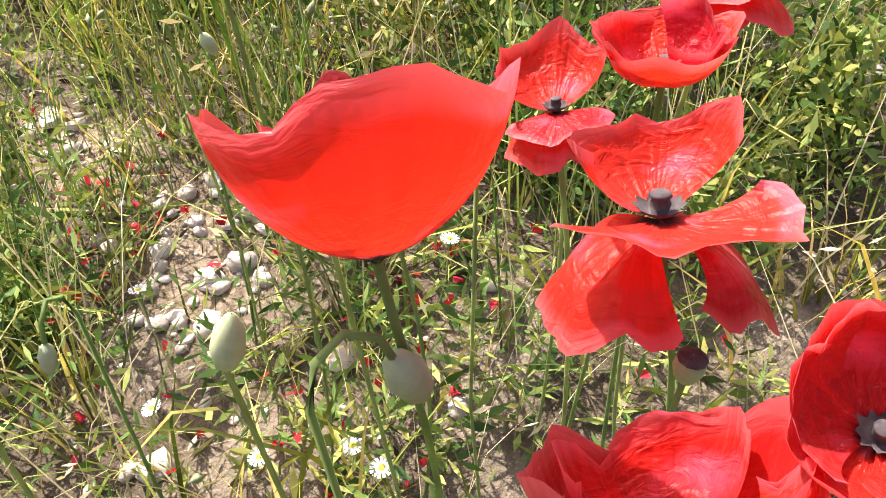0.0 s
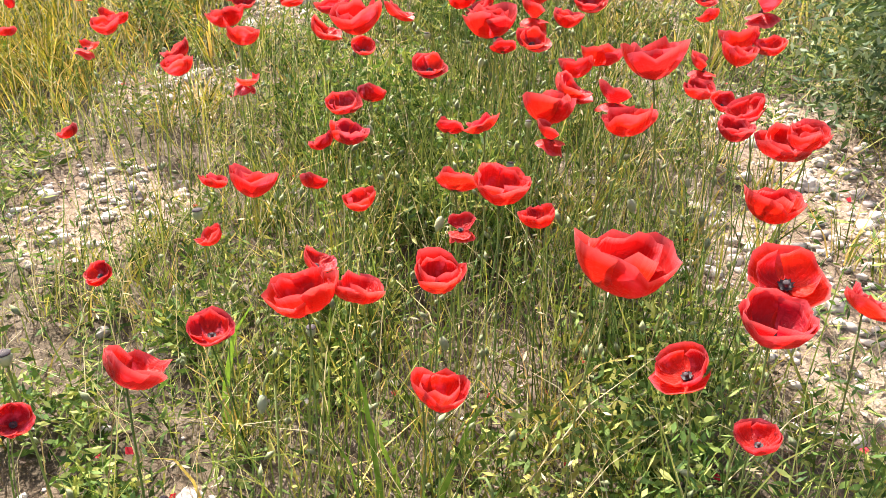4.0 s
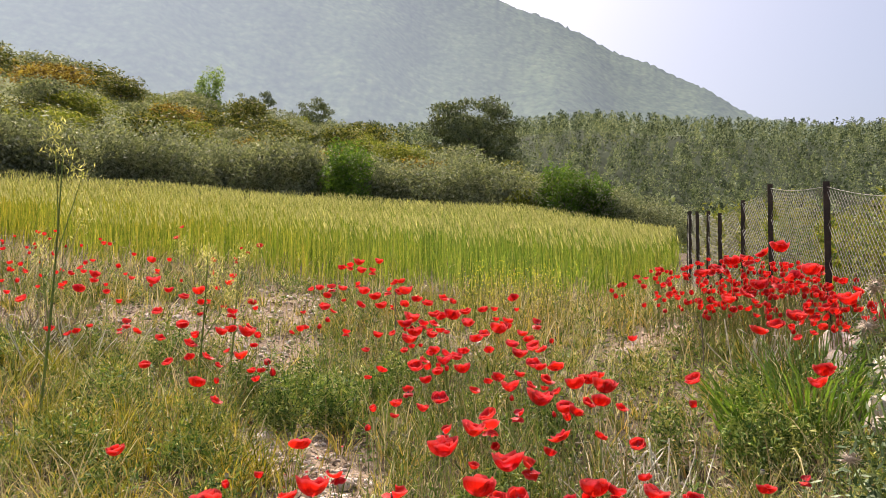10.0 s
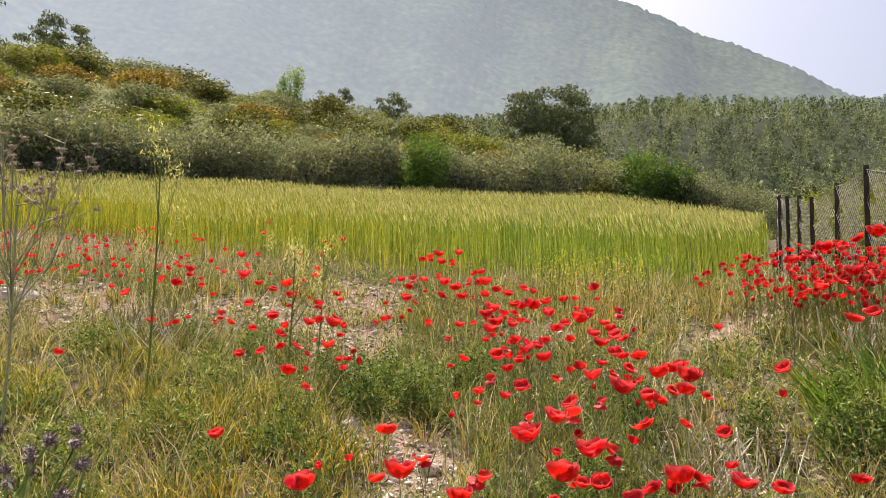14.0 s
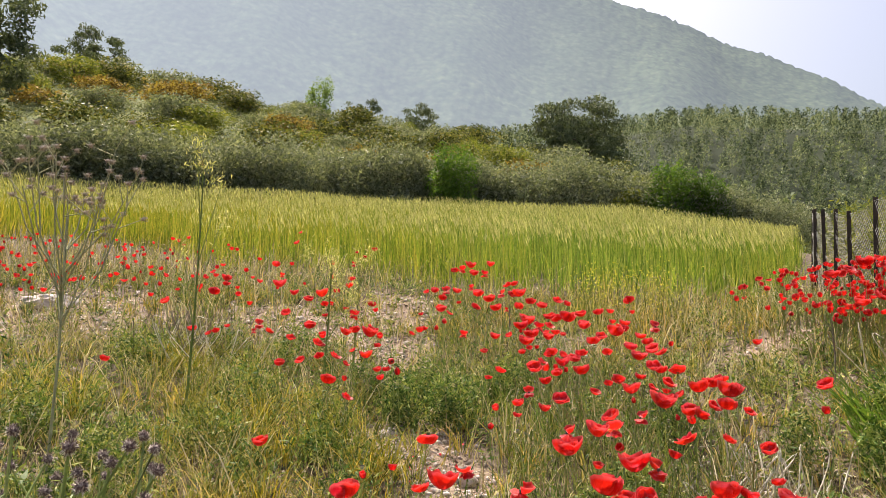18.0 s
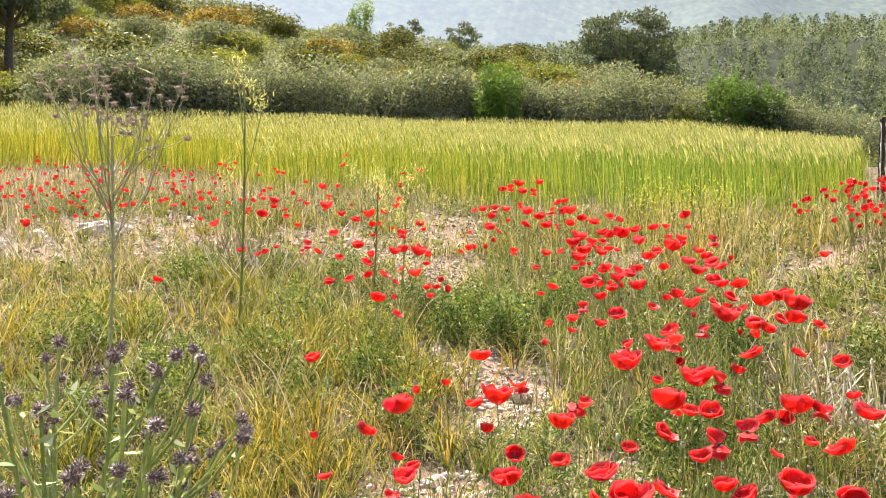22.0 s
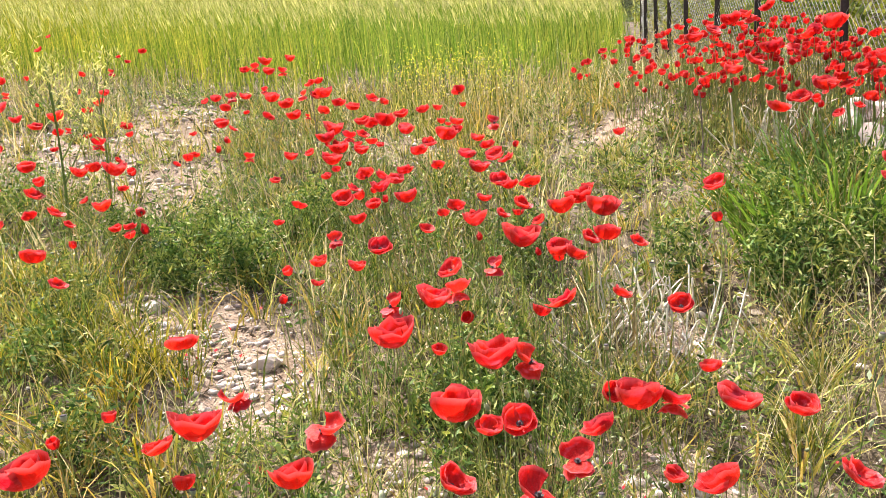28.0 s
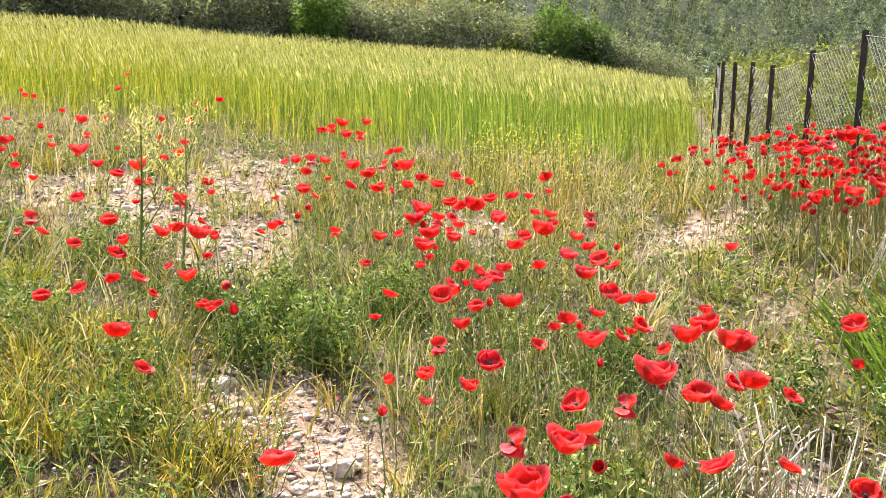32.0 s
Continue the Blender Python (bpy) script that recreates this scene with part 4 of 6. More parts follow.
POPPIES_ROW_I = [
    (-0.88, 3.39, 0.46, 0.044), (-1.22, 3.41, 0.46, 0.076), (0.30, 3.42, 0.46, 0.078), (-0.07, 3.46, 0.46, 0.078), (0.56, 3.49, 0.46, 0.067), (-1.40, 3.50, 0.46, 0.058),
    (-1.89, 3.53, 0.46, 0.045), (0.06, 3.54, 0.46, 0.060), (0.36, 3.54, 0.46, 0.067), (0.44, 3.57, 0.46, 0.075), (-1.87, 3.58, 0.46, 0.046), (0.15, 3.60, 0.46, 0.041),
    (-0.24, 3.60, 0.46, 0.054), (-0.02, 3.61, 0.46, 0.088), (-2.03, 3.61, 0.46, 0.059), (-1.66, 3.62, 0.46, 0.033), (-0.97, 3.63, 0.46, 0.074), (-1.11, 3.63, 0.46, 0.054),
    (-1.57, 3.63, 0.46, 0.060), (-0.15, 3.64, 0.46, 0.048), (0.51, 3.67, 0.46, 0.056), (-1.07, 3.70, 0.46, 0.061), (-1.85, 3.70, 0.46, 0.030), (-0.73, 3.70, 0.46, 0.041),
]
POPPIES_ROW_J = [
    (-0.42, 3.72, 0.46, 0.055), (0.70, 3.74, 0.46, 0.085), (0.29, 3.76, 0.46, 0.064), (-1.36, 3.77, 0.46, 0.069), (0.53, 3.82, 0.46, 0.072), (-1.00, 3.82, 0.46, 0.042),
    (-1.69, 3.82, 0.46, 0.069), (-0.67, 3.82, 0.46, 0.049), (-0.07, 3.83, 0.46, 0.086), (0.03, 3.84, 0.46, 0.072), (0.09, 3.84, 0.46, 0.065), (-0.04, 3.95, 0.46, 0.100),
    (0.21, 3.98, 0.46, 0.100), (0.16, 4.02, 0.46, 0.075), (-1.34, 4.08, 0.46, 0.045), (0.11, 4.09, 0.46, 0.091), (0.31, 4.13, 0.46, 0.084), (-1.62, 4.14, 0.46, 0.100),
    (0.43, 4.17, 0.46, 0.086), (-1.17, 4.17, 0.46, 0.076), (-0.73, 4.22, 0.46, 0.031), (-0.55, 4.30, 0.46, 0.055), (-1.25, 4.31, 0.46, 0.047), (-0.16, 4.37, 0.46, 0.040),
]
POPPIES_ROW_K = [
    (-2.55, 4.37, 0.46, 0.078), (-0.61, 4.38, 0.46, 0.072), (-0.23, 4.39, 0.46, 0.072), (-1.43, 4.43, 0.46, 0.056), (0.08, 4.45, 0.46, 0.100), (-0.08, 4.47, 0.46, 0.099),
    (-1.39, 4.47, 0.46, 0.032), (-1.11, 4.48, 0.46, 0.073), (0.25, 4.49, 0.46, 0.058), (-0.38, 4.50, 0.46, 0.090), (0.69, 4.54, 0.46, 0.100), (-1.59, 4.59, 0.46, 0.074),
    (0.01, 4.60, 0.46, 0.084), (0.20, 4.63, 0.46, 0.085), (-0.50, 4.64, 0.46, 0.042), (-2.34, 4.70, 0.46, 0.083), (-0.28, 4.71, 0.46, 0.094), (-1.53, 4.74, 0.46, 0.076),
    (-1.74, 4.75, 0.46, 0.051), (-0.63, 4.76, 0.46, 0.060), (-2.52, 4.84, 0.46, 0.051), (-0.06, 4.87, 0.46, 0.089), (-0.12, 4.90, 0.46, 0.071), (-0.37, 4.91, 0.46, 0.071),
]
POPPIES_ROW_L = [
    (-0.20, 5.00, 0.46, 0.100), (-0.77, 5.02, 0.46, 0.054), (-0.71, 5.03, 0.46, 0.054), (-2.38, 5.05, 0.46, 0.062), (-1.95, 5.07, 0.46, 0.090), (-0.55, 5.10, 0.46, 0.100),
    (-1.40, 5.10, 0.46, 0.055), (-0.63, 5.13, 0.46, 0.092), (-2.16, 5.19, 0.46, 0.046), (-2.46, 5.25, 0.46, 0.065), (-0.44, 5.27, 0.46, 0.057), (-2.64, 5.29, 0.46, 0.037),
    (-0.14, 5.32, 0.46, 0.067), (-0.09, 5.37, 0.46, 0.087), (-1.44, 5.41, 0.46, 0.048), (-2.79, 5.44, 0.46, 0.038), (-2.08, 5.55, 0.46, 0.049), (-2.71, 5.60, 0.46, 0.059),
    (-0.44, 5.90, 0.46, 0.084), (-0.34, 5.93, 0.46, 0.100), (-2.28, 6.00, 0.46, 0.063), (-0.62, 6.06, 0.46, 0.097), (-0.56, 6.20, 0.46, 0.099), (-1.80, 6.21, 0.46, 0.055),
]
POPPIES_ROW_M = [
    (-1.60, 6.27, 0.46, 0.066), (-0.49, 6.32, 0.46, 0.100), (-0.30, 6.40, 0.46, 0.068), (-1.58, 6.69, 0.46, 0.047), (-1.71, 6.97, 0.46, 0.049), (-1.57, 7.22, 0.46, 0.076),
    (-2.57, 7.73, 0.46, 0.093), (-2.88, 8.99, 0.46, 0.062),
]
POPPIES_ALL = POPPIES_ROW_A + POPPIES_ROW_B + POPPIES_ROW_C + POPPIES_ROW_D + POPPIES_ROW_E + POPPIES_ROW_F + POPPIES_ROW_G + POPPIES_ROW_H + POPPIES_ROW_I + POPPIES_ROW_J + POPPIES_ROW_K + POPPIES_ROW_L + POPPIES_ROW_M


def petal_mesh(L, spread, lift0, lift1, seed, nu, nv, ruffle=1.0):
    """One crumpled petal: a broad fan that rises as a bowl."""
    rng = np.random.default_rng(seed)
    ph = rng.random(4) * 6.28
    u = np.linspace(-1, 1, nu + 1)
    v = np.linspace(0, 1, nv + 1)
    lift = np.radians(lift0 + (lift1 - lift0) * v)
    rho = np.concatenate([[0], np.cumsum(np.cos(lift[:-1]) / nv)]) * L
    zz = np.concatenate([[0], np.cumsum(np.sin(lift[:-1]) / nv)]) * L
    V, U = np.meshgrid(v, u, indexing="ij")
    R, Z = np.repeat(rho[:, None], nu + 1, 1), np.repeat(zz[:, None], nu + 1, 1)
    cut = 1 - 0.2 * np.abs(U) ** 4 * V + 0.06 * V ** 3 * np.sin(4.3 * U + ph[0]) + 0.04 * V ** 4 * np.sin(11 * U + ph[1]) + 0.018 * V ** 6 * np.sin(27 * U + ph[2])
    ang = U * np.radians(spread) * (0.75 + 0.25 * V)
    wave = ruffle * L * V ** 2 * (0.09 * np.sin(3.1 * U + ph[2]) + 0.055 * np.sin(8.5 * U + ph[3]) + 0.02 * np.sin(17 * U + 3 * V + ph[0]))
    x, y, z = R * cut * np.sin(ang), R * cut * np.cos(ang), Z * cut + wave + L * 0.1 * (np.abs(U) ** 2) * V
    co = np.stack([x, y, z], -1).reshape(-1, 3)
    i, j = np.meshgrid(np.arange(nv), np.arange(nu), indexing="ij")
    w = nu + 1
    q = np.stack([i * w + j, i * w + j + 1, (i + 1) * w + j + 1, (i + 1) * w + j], -1).reshape(-1, 4)
    uv = np.stack([U * 0.5 + 0.5, V], -1).reshape(-1, 2)
    return quad_mesh("petal", co, q, PETAL, True, uv)


def lathe(profile, sides):
    pts = np.array(profile, float)
    a = np.linspace(0, 2 * np.pi, sides, endpoint=False)
    v = np.stack([pts[:, None, 0] * np.cos(a), pts[:, None, 0] * np.sin(a), np.repeat(pts[:, 1:2], sides, 1)], -1).reshape(-1, 3)
    i, j = np.meshgrid(np.arange(len(pts) - 1), np.arange(sides), indexing="ij")
    jn = (j + 1) % sides
    return v, np.stack([i * sides + j, i * sides + jn, (i + 1) * sides + jn, (i + 1) * sides + j], -1).reshape(-1, 4)


# one broad petal upright at the back, one laid forward, two hanging: first and last lift of each, and its length
FAN = [(2, 82, 1.3), (-8, -70, 0.85), (0, -20, 0.8), (-8, -65, 0.85)]


def poppy_centre(s, seed):
    rng = np.random.default_rng(seed)
    # a fringe of stamens round the ribbed pod
    v, q = lathe([(0.0135, 0.0085), (0.0125, 0.0075), (0.0085, 0.004), (0.0035, 0.001), (0.0055, 0.008), (0.004, 0.012), (0.0058, 0.0125), (0.0045, 0.0145), (0.0003, 0.015)], 20)
    jag = 1 + np.where(np.arange(20) % 2, 0.05, -0.2) + rng.uniform(-0.12, 0.08, 20)
    v[:20] *= jag[:, None]
    v[20:40] *= (1 + (jag - 1) * 0.8)[:, None]
    return quad_mesh("centre", v * s, q, CENTRE, True)


def stem_curve(tall, bend, rng, n=7):
    t = np.linspace(0, 1, n)
    a = rng.random() * 6.28
    off = bend * (t ** 2 - t) * tall
    return np.stack([off * np.cos(a), off * np.sin(a), tall * t], -1)


def poppy(tall, breadth, style, seed, fine=False, lifts=None):
    """A poppy on its stem: four petals, dark centre."""
    rng = np.random.default_rng(seed)
    thing = tagged(new("poppy"), "", "poppy", "field poppies")
    c = stem_curve(tall, rng.uniform(0.1, 0.3), rng)
    v, q = tube(np.vstack([c[0] - [0, 0, 0.05], c]), [0.0016] * 8, 6 if fine else 4)
    part("stem", quad_mesh("stem", v, q, STEM, True), thing)
    lift0, lift1, tilt = style
    nu, nv = (26, 18) if fine else (9, 6)
    L = breadth * (0.4 if fine else 0.395) / float(np.mean(np.cos(np.radians(np.linspace(lift0, lift1, 9)))))
    turn = rng.uniform(0, 360)
    if lifts:
        turn = 0
    head = Matrix.Translation((0, 0, tall)) @ (pose(0, 0, 0, tilt, 0, 0) if lifts else pose(0, 0, 0, tilt * math.cos(seed), tilt * math.sin(seed), turn))
    for k in range(4):
        outer = k % 2
        l0, l1, long, *wide = lifts[k] if lifts else FAN[k] if style == STYLES[3] else (lift0 - 5 * outer, lift1 - 8 * outer + rng.uniform(-18, 14), 1)
        me = petal_mesh(L * long * (1.06 if outer else 0.95), wide[0] if wide else 102 if outer else 94, l0, l1, seed * 7 + k, nu, nv)
        part("petal", me, thing, "", head @ pose(0, 0, -0.001 * outer, 0, 0, 90 * k + rng.uniform(-9, 9)))
    part("centre", poppy_centre(breadth / 0.125, seed), thing, "near-black centre with a ring of stamens", head)
    return thing


STYLES = [(0, 96, 14), (2, 80, 30), (10, 106, 12), (2, 80, 14), (4, 92, 34), (16, 110, 10)]
LABELS = ["red poppy with crumpled bowl-shaped petals on a thin hairy stem", "wide-open red poppy tilted on its thin stem", "half-closed red poppy with upright cupped petals"]
PROTOS = {}
for hi, tall in enumerate((0.40, 0.50, 0.60)):
    for si, st in enumerate(STYLES):
        p = poppy(tall, 0.085, st, 100 + 10 * hi + si)
        tagged(p, LABELS[2] if st[1] > 95 else LABELS[1] if st[2] > 20 else LABELS[0])
        PROTOS[hi, si] = p
used, STANDS = set(), []


def put_poppy(x, y, h, breadth, rng):
    hi = int(np.argmin([abs(h - t) for t in (0.40, 0.50, 0.60)]))
    si = int(rng.integers(0, 6))
    s = breadth / 0.085
    turn = Euler((0, 0, rng.random() * 6.28))
    if (hi, si) not in used and 0.9 < s < 1.1:
        # the first of its kind stands at its own size
        used.add((hi, si))
        PROTOS[hi, si].matrix_basis = Matrix.Translation((x, y, float(height(x, y))))
        return
    z = float(field(x, y)) + h - s * (0.40, 0.50, 0.60)[hi] - 0.22 * breadth
    STANDS.append((hi, si, Matrix.LocRotScale((x, y, z), turn, (s, s, s))))


# petals of the two largest flowers, from the far one round by the side: first and last lift
NEAREST_LIFTS = {0: [(14, 84, 1.15, 98), (24, 84, 0.85, 64), (4, 82, 1.3, 122), (24, 84, 0.85, 64)], 1: [(6, 78, 0.95, 95), (-10, -75, 1.1, 80), (0, 26, 1, 85), (-10, -75, 1.1, 80)], 2: [(10, 92, 1), (5, 84, 1), (5, 84, 1), (5, 84, 1)], 4: FAN, 7: FAN, 9: FAN}
rng = np.random.default_rng(77)
for x, y, h, b in POPPIES_ALL:
    put_poppy(x, y, h, min(0.076, max(0.036, 0.95 * b)), rng)
for k in PROTOS:
    if k not in used:
        x, y = 1.72 + 0.1 * k[1], 3.1 + 0.35 * k[0]
        PROTOS[k].matrix_basis = Matrix.Translation((x, y, float(height(x, y))))
for hi, si, m in STANDS:
    copy_thing(PROTOS[hi, si], m)
for i, (x, y, h, b) in enumerate(POPPIES_NEAREST):
    p = poppy(h, b, [(5, 86, -42), (0, 80, -10), (5, 86, -30), (5, 88, -20), (0, 80, -16), (5, 88, 0), (0, 78, -20), (0, 80, -10), (0, 80, -8), (5, 88, 10), (5, 84, -24), (5, 86, -16)][i], 200 + i, True, NEAREST_LIFTS.get(i))
    tagged(p, "large silky red poppy with pink-edged crumpled petals")
    p.matrix_basis = Matrix.Translation((x, y, float(field(x, y)) - 0.15 * b))


def far_poppies():
    """The poppies beyond counting: one bowl of four petals each, on a stem."""
    rng = np.random.default_rng(88)
    pts = []
    for cx, cy, rx, ry, n in ((1.95, 4.3, 0.38, 0.7, 112), (2.02, 3.6, 0.32, 0.7, 95), (2.3, 4.0, 0.22, 0.7, 80), (2.3, 3.15, 0.22, 0.5, 46), (1.68, 4.9, 0.2, 0.4, 14), (-4.6, 6.5, 1.7, 1.5, 80), (-3.6, 6.0, 1.1, 1.3, 50), (-6.2, 6.4, 1.5, 1.5, 60), (-5.2, 5.0, 1.5, 0.7, 25), (-2.3, 5.6, 0.8, 0.9, 16)):
        a, r = rng.random(n) * 6.28, np.sqrt(rng.random(n))
        pts.append(np.stack([cx + rx * r * np.cos(a), cy + ry * r * np.sin(a)], -1))
    # thickening of the main drift
    drift = np.array([q[:2] for q in POPPIES_ALL if 1.6 < q[1] < 4.6 and -1.2 < q[0] < 1.2])
    pts.append(drift[rng.integers(0, len(drift), 45)] + rng.normal(0, 0.11, (45, 2)))
    p = np.concatenate(pts)
    vs, qs, uvs, n = [], [], [], 0
    sv, sq, sn = [], [], 0
    for x, y in p:
        z, h, b = float(height(x, y)), rng.uniform(0.32, 0.47), rng.uniform(0.036, 0.058)
        st, open_ = STYLES[rng.integers(0, 6)], rng.uniform(0.7, 1.5)
        rot = np.array(Euler((radians(st[2]) * rng.normal(), radians(st[2]) * rng.normal(), rng.random() * 6.28)).to_matrix())
        for k in range(4):
            U, V = np.meshgrid(np.linspace(-1, 1, 4), np.linspace(0, 1, 4))
            lift = radians((st[0] + st[1]) * 0.5 * open_)
            R = b * 0.68 * V * (1 + 0.06 * rng.normal(size=V.shape))
            ang = U * 1.0 + k * 1.571
            co = np.stack([R * np.cos(lift * V) * np.sin(ang), R * np.cos(lift * V) * np.cos(ang), R * np.sin(lift * V)], -1).reshape(-1, 3) @ rot.T + [x, y, z + h]
            i, j = np.meshgrid(np.arange(3), np.arange(3), indexing="ij")
            q = np.stack([i * 4 + j, i * 4 + j + 1, (i + 1) * 4 + j + 1, (i + 1) * 4 + j], -1).reshape(-1, 4)
            vs.append(co)
            qs.append(q + n)
            uvs.append(np.stack([U * 0.5 + 0.5, V], -1).reshape(-1, 2))
            n += 16
        v, q = tube([(x, y, z - 0.03), (x + 0.02, y, z + h * 0.5), (x, y, z + h)], [0.002] * 3, 3)
        sv.append(v)
        sq.append(q + sn)
        sn += len(v)
    a = quad_mesh("far_poppies", np.concatenate(vs), np.concatenate(qs), PETAL, True, np.concatenate(uvs))
    return a, quad_mesh("far_poppy_stems", np.concatenate(sv), np.concatenate(sq), STEM)


fp, fs = far_poppies()
tagged(new("far_poppies", fp), "many small red poppies in the far drifts", "poppies", kind="stuff")
tagged(new("far_poppy_stems", fs), "thin green stems under the far poppies", "stems", kind="stuff")

# ---- grass, weeds, wheat, stones ----
def blades(roots, tall, width, lean, rng, curl=0.5, az=None):
    """Grass blades as curved tapering strips of three faces."""
    n = len(roots)
    a = rng.random(n) * 6.28 if az is None else az
    d = np.stack([np.cos(a), np.sin(a), np.zeros(n)], -1)
    face = rng.random(n) * 6.28
    s = np.stack([np.cos(face), np.sin(face), np.zeros(n)], -1) * (np.broadcast_to(width, n) / 2)[:, None]
    tall, lean = np.broadcast_to(tall, n), np.broadcast_to(lean, n)
    up = np.array([0, 0, 1.0])
    base = np.stack([roots[:, 0], roots[:, 1], height(roots[:, 0], roots[:, 1]) - 0.02], -1)
    p1 = base + up * (tall * 0.4)[:, None] + d * (tall * lean * 0.22)[:, None]
    p2 = base + up * (tall * 0.76)[:, None] + d * (tall * lean * 0.62)[:, None]
    p3 = base + up * (tall * (1 - 0.12 * lean * curl))[:, None] + d * (tall * lean * (1 + curl * 0.3))[:, None]
    v = np.stack([base - s, base + s, p1 - s * 0.95, p1 + s * 0.95, p2 - s * 0.65, p2 + s * 0.65, p3 - s * 0.1, p3 + s * 0.1], 1).reshape(-1, 3)
    k = np.arange(n)[:, None, None] * 8
    q = (k + np.array([[0, 1, 3, 2], [2, 3, 5, 4], [4, 5, 7, 6]])[None]).reshape(-1, 4)
    return v, q


def patchy(x, y, k=1.0, p=0.0):
    return 0.5 + 0.5 * np.sin(3.1 * k * x + 1.3 * np.sin(2.3 * k * y + p) + p) * np.sin(2.7 * k * y + 1.1 * np.sin(1.9 * k * x) + 2 * p)


def scatter(n, x0, x1, y0, y1, rng, keep):
    x, y = rng.uniform(x0, x1, n), rng.uniform(y0, y1, n)
    ok = rng.random(n) < keep(x, y)
    return np.stack([x[ok], y[ok]], -1)


def view_wedge(x, y, margin=0.7):
    """The stretch of the field in front of the walk."""
    return (x < margin + 0.8 * np.maximum(y + 0.9, 0)) & (x > -margin - 1.12 * np.maximum(y + 0.9, 0)) & (y > -0.8)


def not_wheat(x, y):
    return y < wheat_edge(x)


def wheat_edge(x):
    return np.interp(x, [-9.2, -7.8, -6.2, -3.9, -2.1, -0.7, 0.5, 2.0, 4], [8.8, 9.8, 10.4, 8.6, 8.2, 7.4, 6.8, 6.8, 7.4]) + 0.2 * np.sin(2.2 * x)


CLUMPS = [(-1.55, 3.3, 0.6, 0.55), (-1.0, 2.7, 0.4, 0.5), (-3.0, 3.4, 0.6, 0.5), (1.85, 3.2, 0.4, 0.35), (-1.25, 2.0, 0.35, 0.4), (-2.2, 4.2, 0.5, 0.4), (-2.1, 1.7, 0.5, 0.4), (-2.9, 2.5, 0.4, 0.4), (-1.6, 0.9, 0.35, 0.3)]


def clump(x, y):
    c = np.zeros_like(x)
    for cx, cy, rx, ry in CLUMPS:
        c = np.maximum(c, 1 - smoothstep(0.6, 1.2, np.hypot((x - cx) / rx, (y - cy) / ry)))
    return c


def thistle_room(x, y):
    """Other plants thin out under the purple thistle."""
    return 1 - 0.93 * (1 - smoothstep(0.34, 0.62, np.hypot(x + 0.93, y - 0.45)))


def cover(x, y):
    return view_wedge(x, y) * (1 - 0.82 * bare(x, y)) * thistle_room(x, y)


def green_grass():
    rng = np.random.default_rng(301)
    out = []
    near = scatter(9000, -2.6, 2.4, -0.8, 2.2, rng, lambda x, y: cover(x, y) * (0.1 + 0.9 * patchy(x, y, 1.6) ** 1.5))
    n = len(near)
    out.append(blades(near, rng.uniform(0.04, 0.26, n), rng.uniform(0.002, 0.006, n), rng.uniform(0.1, 1.1, n), rng))
    # tussocks: blades that lean out of one root
    for m, box, reach, hi, wid, k in ((420, (-2.4, 2.2, -0.6, 2.2), 0.03, 0.24, 0.0035, 18), (1300, (-5.5, 3.4, 1.8, 7.0), 0.05, 0.26, 0.0065, 22)):
        tus = scatter(m, *box, rng, lambda x, y: cover(x, y) * not_wheat(x, y))
        m = len(tus)
        a = rng.random(m * k) * 6.28
        roots = np.repeat(tus, k, 0) + np.stack([np.cos(a), np.sin(a)], -1) * (reach * rng.random(m * k))[:, None]
        tall = np.repeat(rng.uniform(0.35, 1.0, m), k) * hi * rng.uniform(0.5, 1.0, m * k)
        out.append(blades(roots, tall, wid * rng.uniform(0.6, 1.4, m * k), rng.uniform(0.15, 1.0, m * k), rng, 0.9, a))
    mid = scatter(16000, -5, 3.6, 1.8, 6.5, rng, lambda x, y: cover(x, y) * (0.1 + 0.9 * patchy(x, y, 1.3, 1) ** 2))
    n = len(mid)
    out.append(blades(mid, rng.uniform(0.05, 0.24, n), rng.uniform(0.004, 0.008, n), rng.uniform(0.1, 1.0, n), rng))
    back = scatter(16000, 2.5, 9, 1, 14, rng, lambda x, y: (x > fence_x(y) + 0.1) * 1.0)
    n = len(back)
    out.append(blades(back, rng.uniform(0.15, 0.45, n), rng.uniform(0.006, 0.012, n), rng.uniform(0.1, 0.8, n), rng))
    far = scatter(20000, -13, 5, 5.5, 11.5, rng, lambda x, y: cover(x, y) * not_wheat(x, y) * (0.3 + 0.7 * patchy(x, y, 0.6, 2)))
    n = len(far)
    out.append(blades(far, rng.uniform(0.1, 0.3, n), rng.uniform(0.005, 0.01, n), rng.uniform(0.1, 0.6, n), rng))
    # the meadow goes on beside and behind the walk
    rest = scatter(26000, -9, 7, -7, 6, rng, lambda x, y: (1 - view_wedge(x, y, 0.6)) * (0.2 + 0.8 * patchy(x, y, 1.1, 3)))
    n = len(rest)
    out.append(blades(rest, rng.uniform(0.08, 0.3, n), rng.uniform(0.01, 0.02, n), rng.uniform(0.2, 1.0, n), rng))
    v, q = join(out)
    return quad_mesh("green_grass", v, q, GRASS)


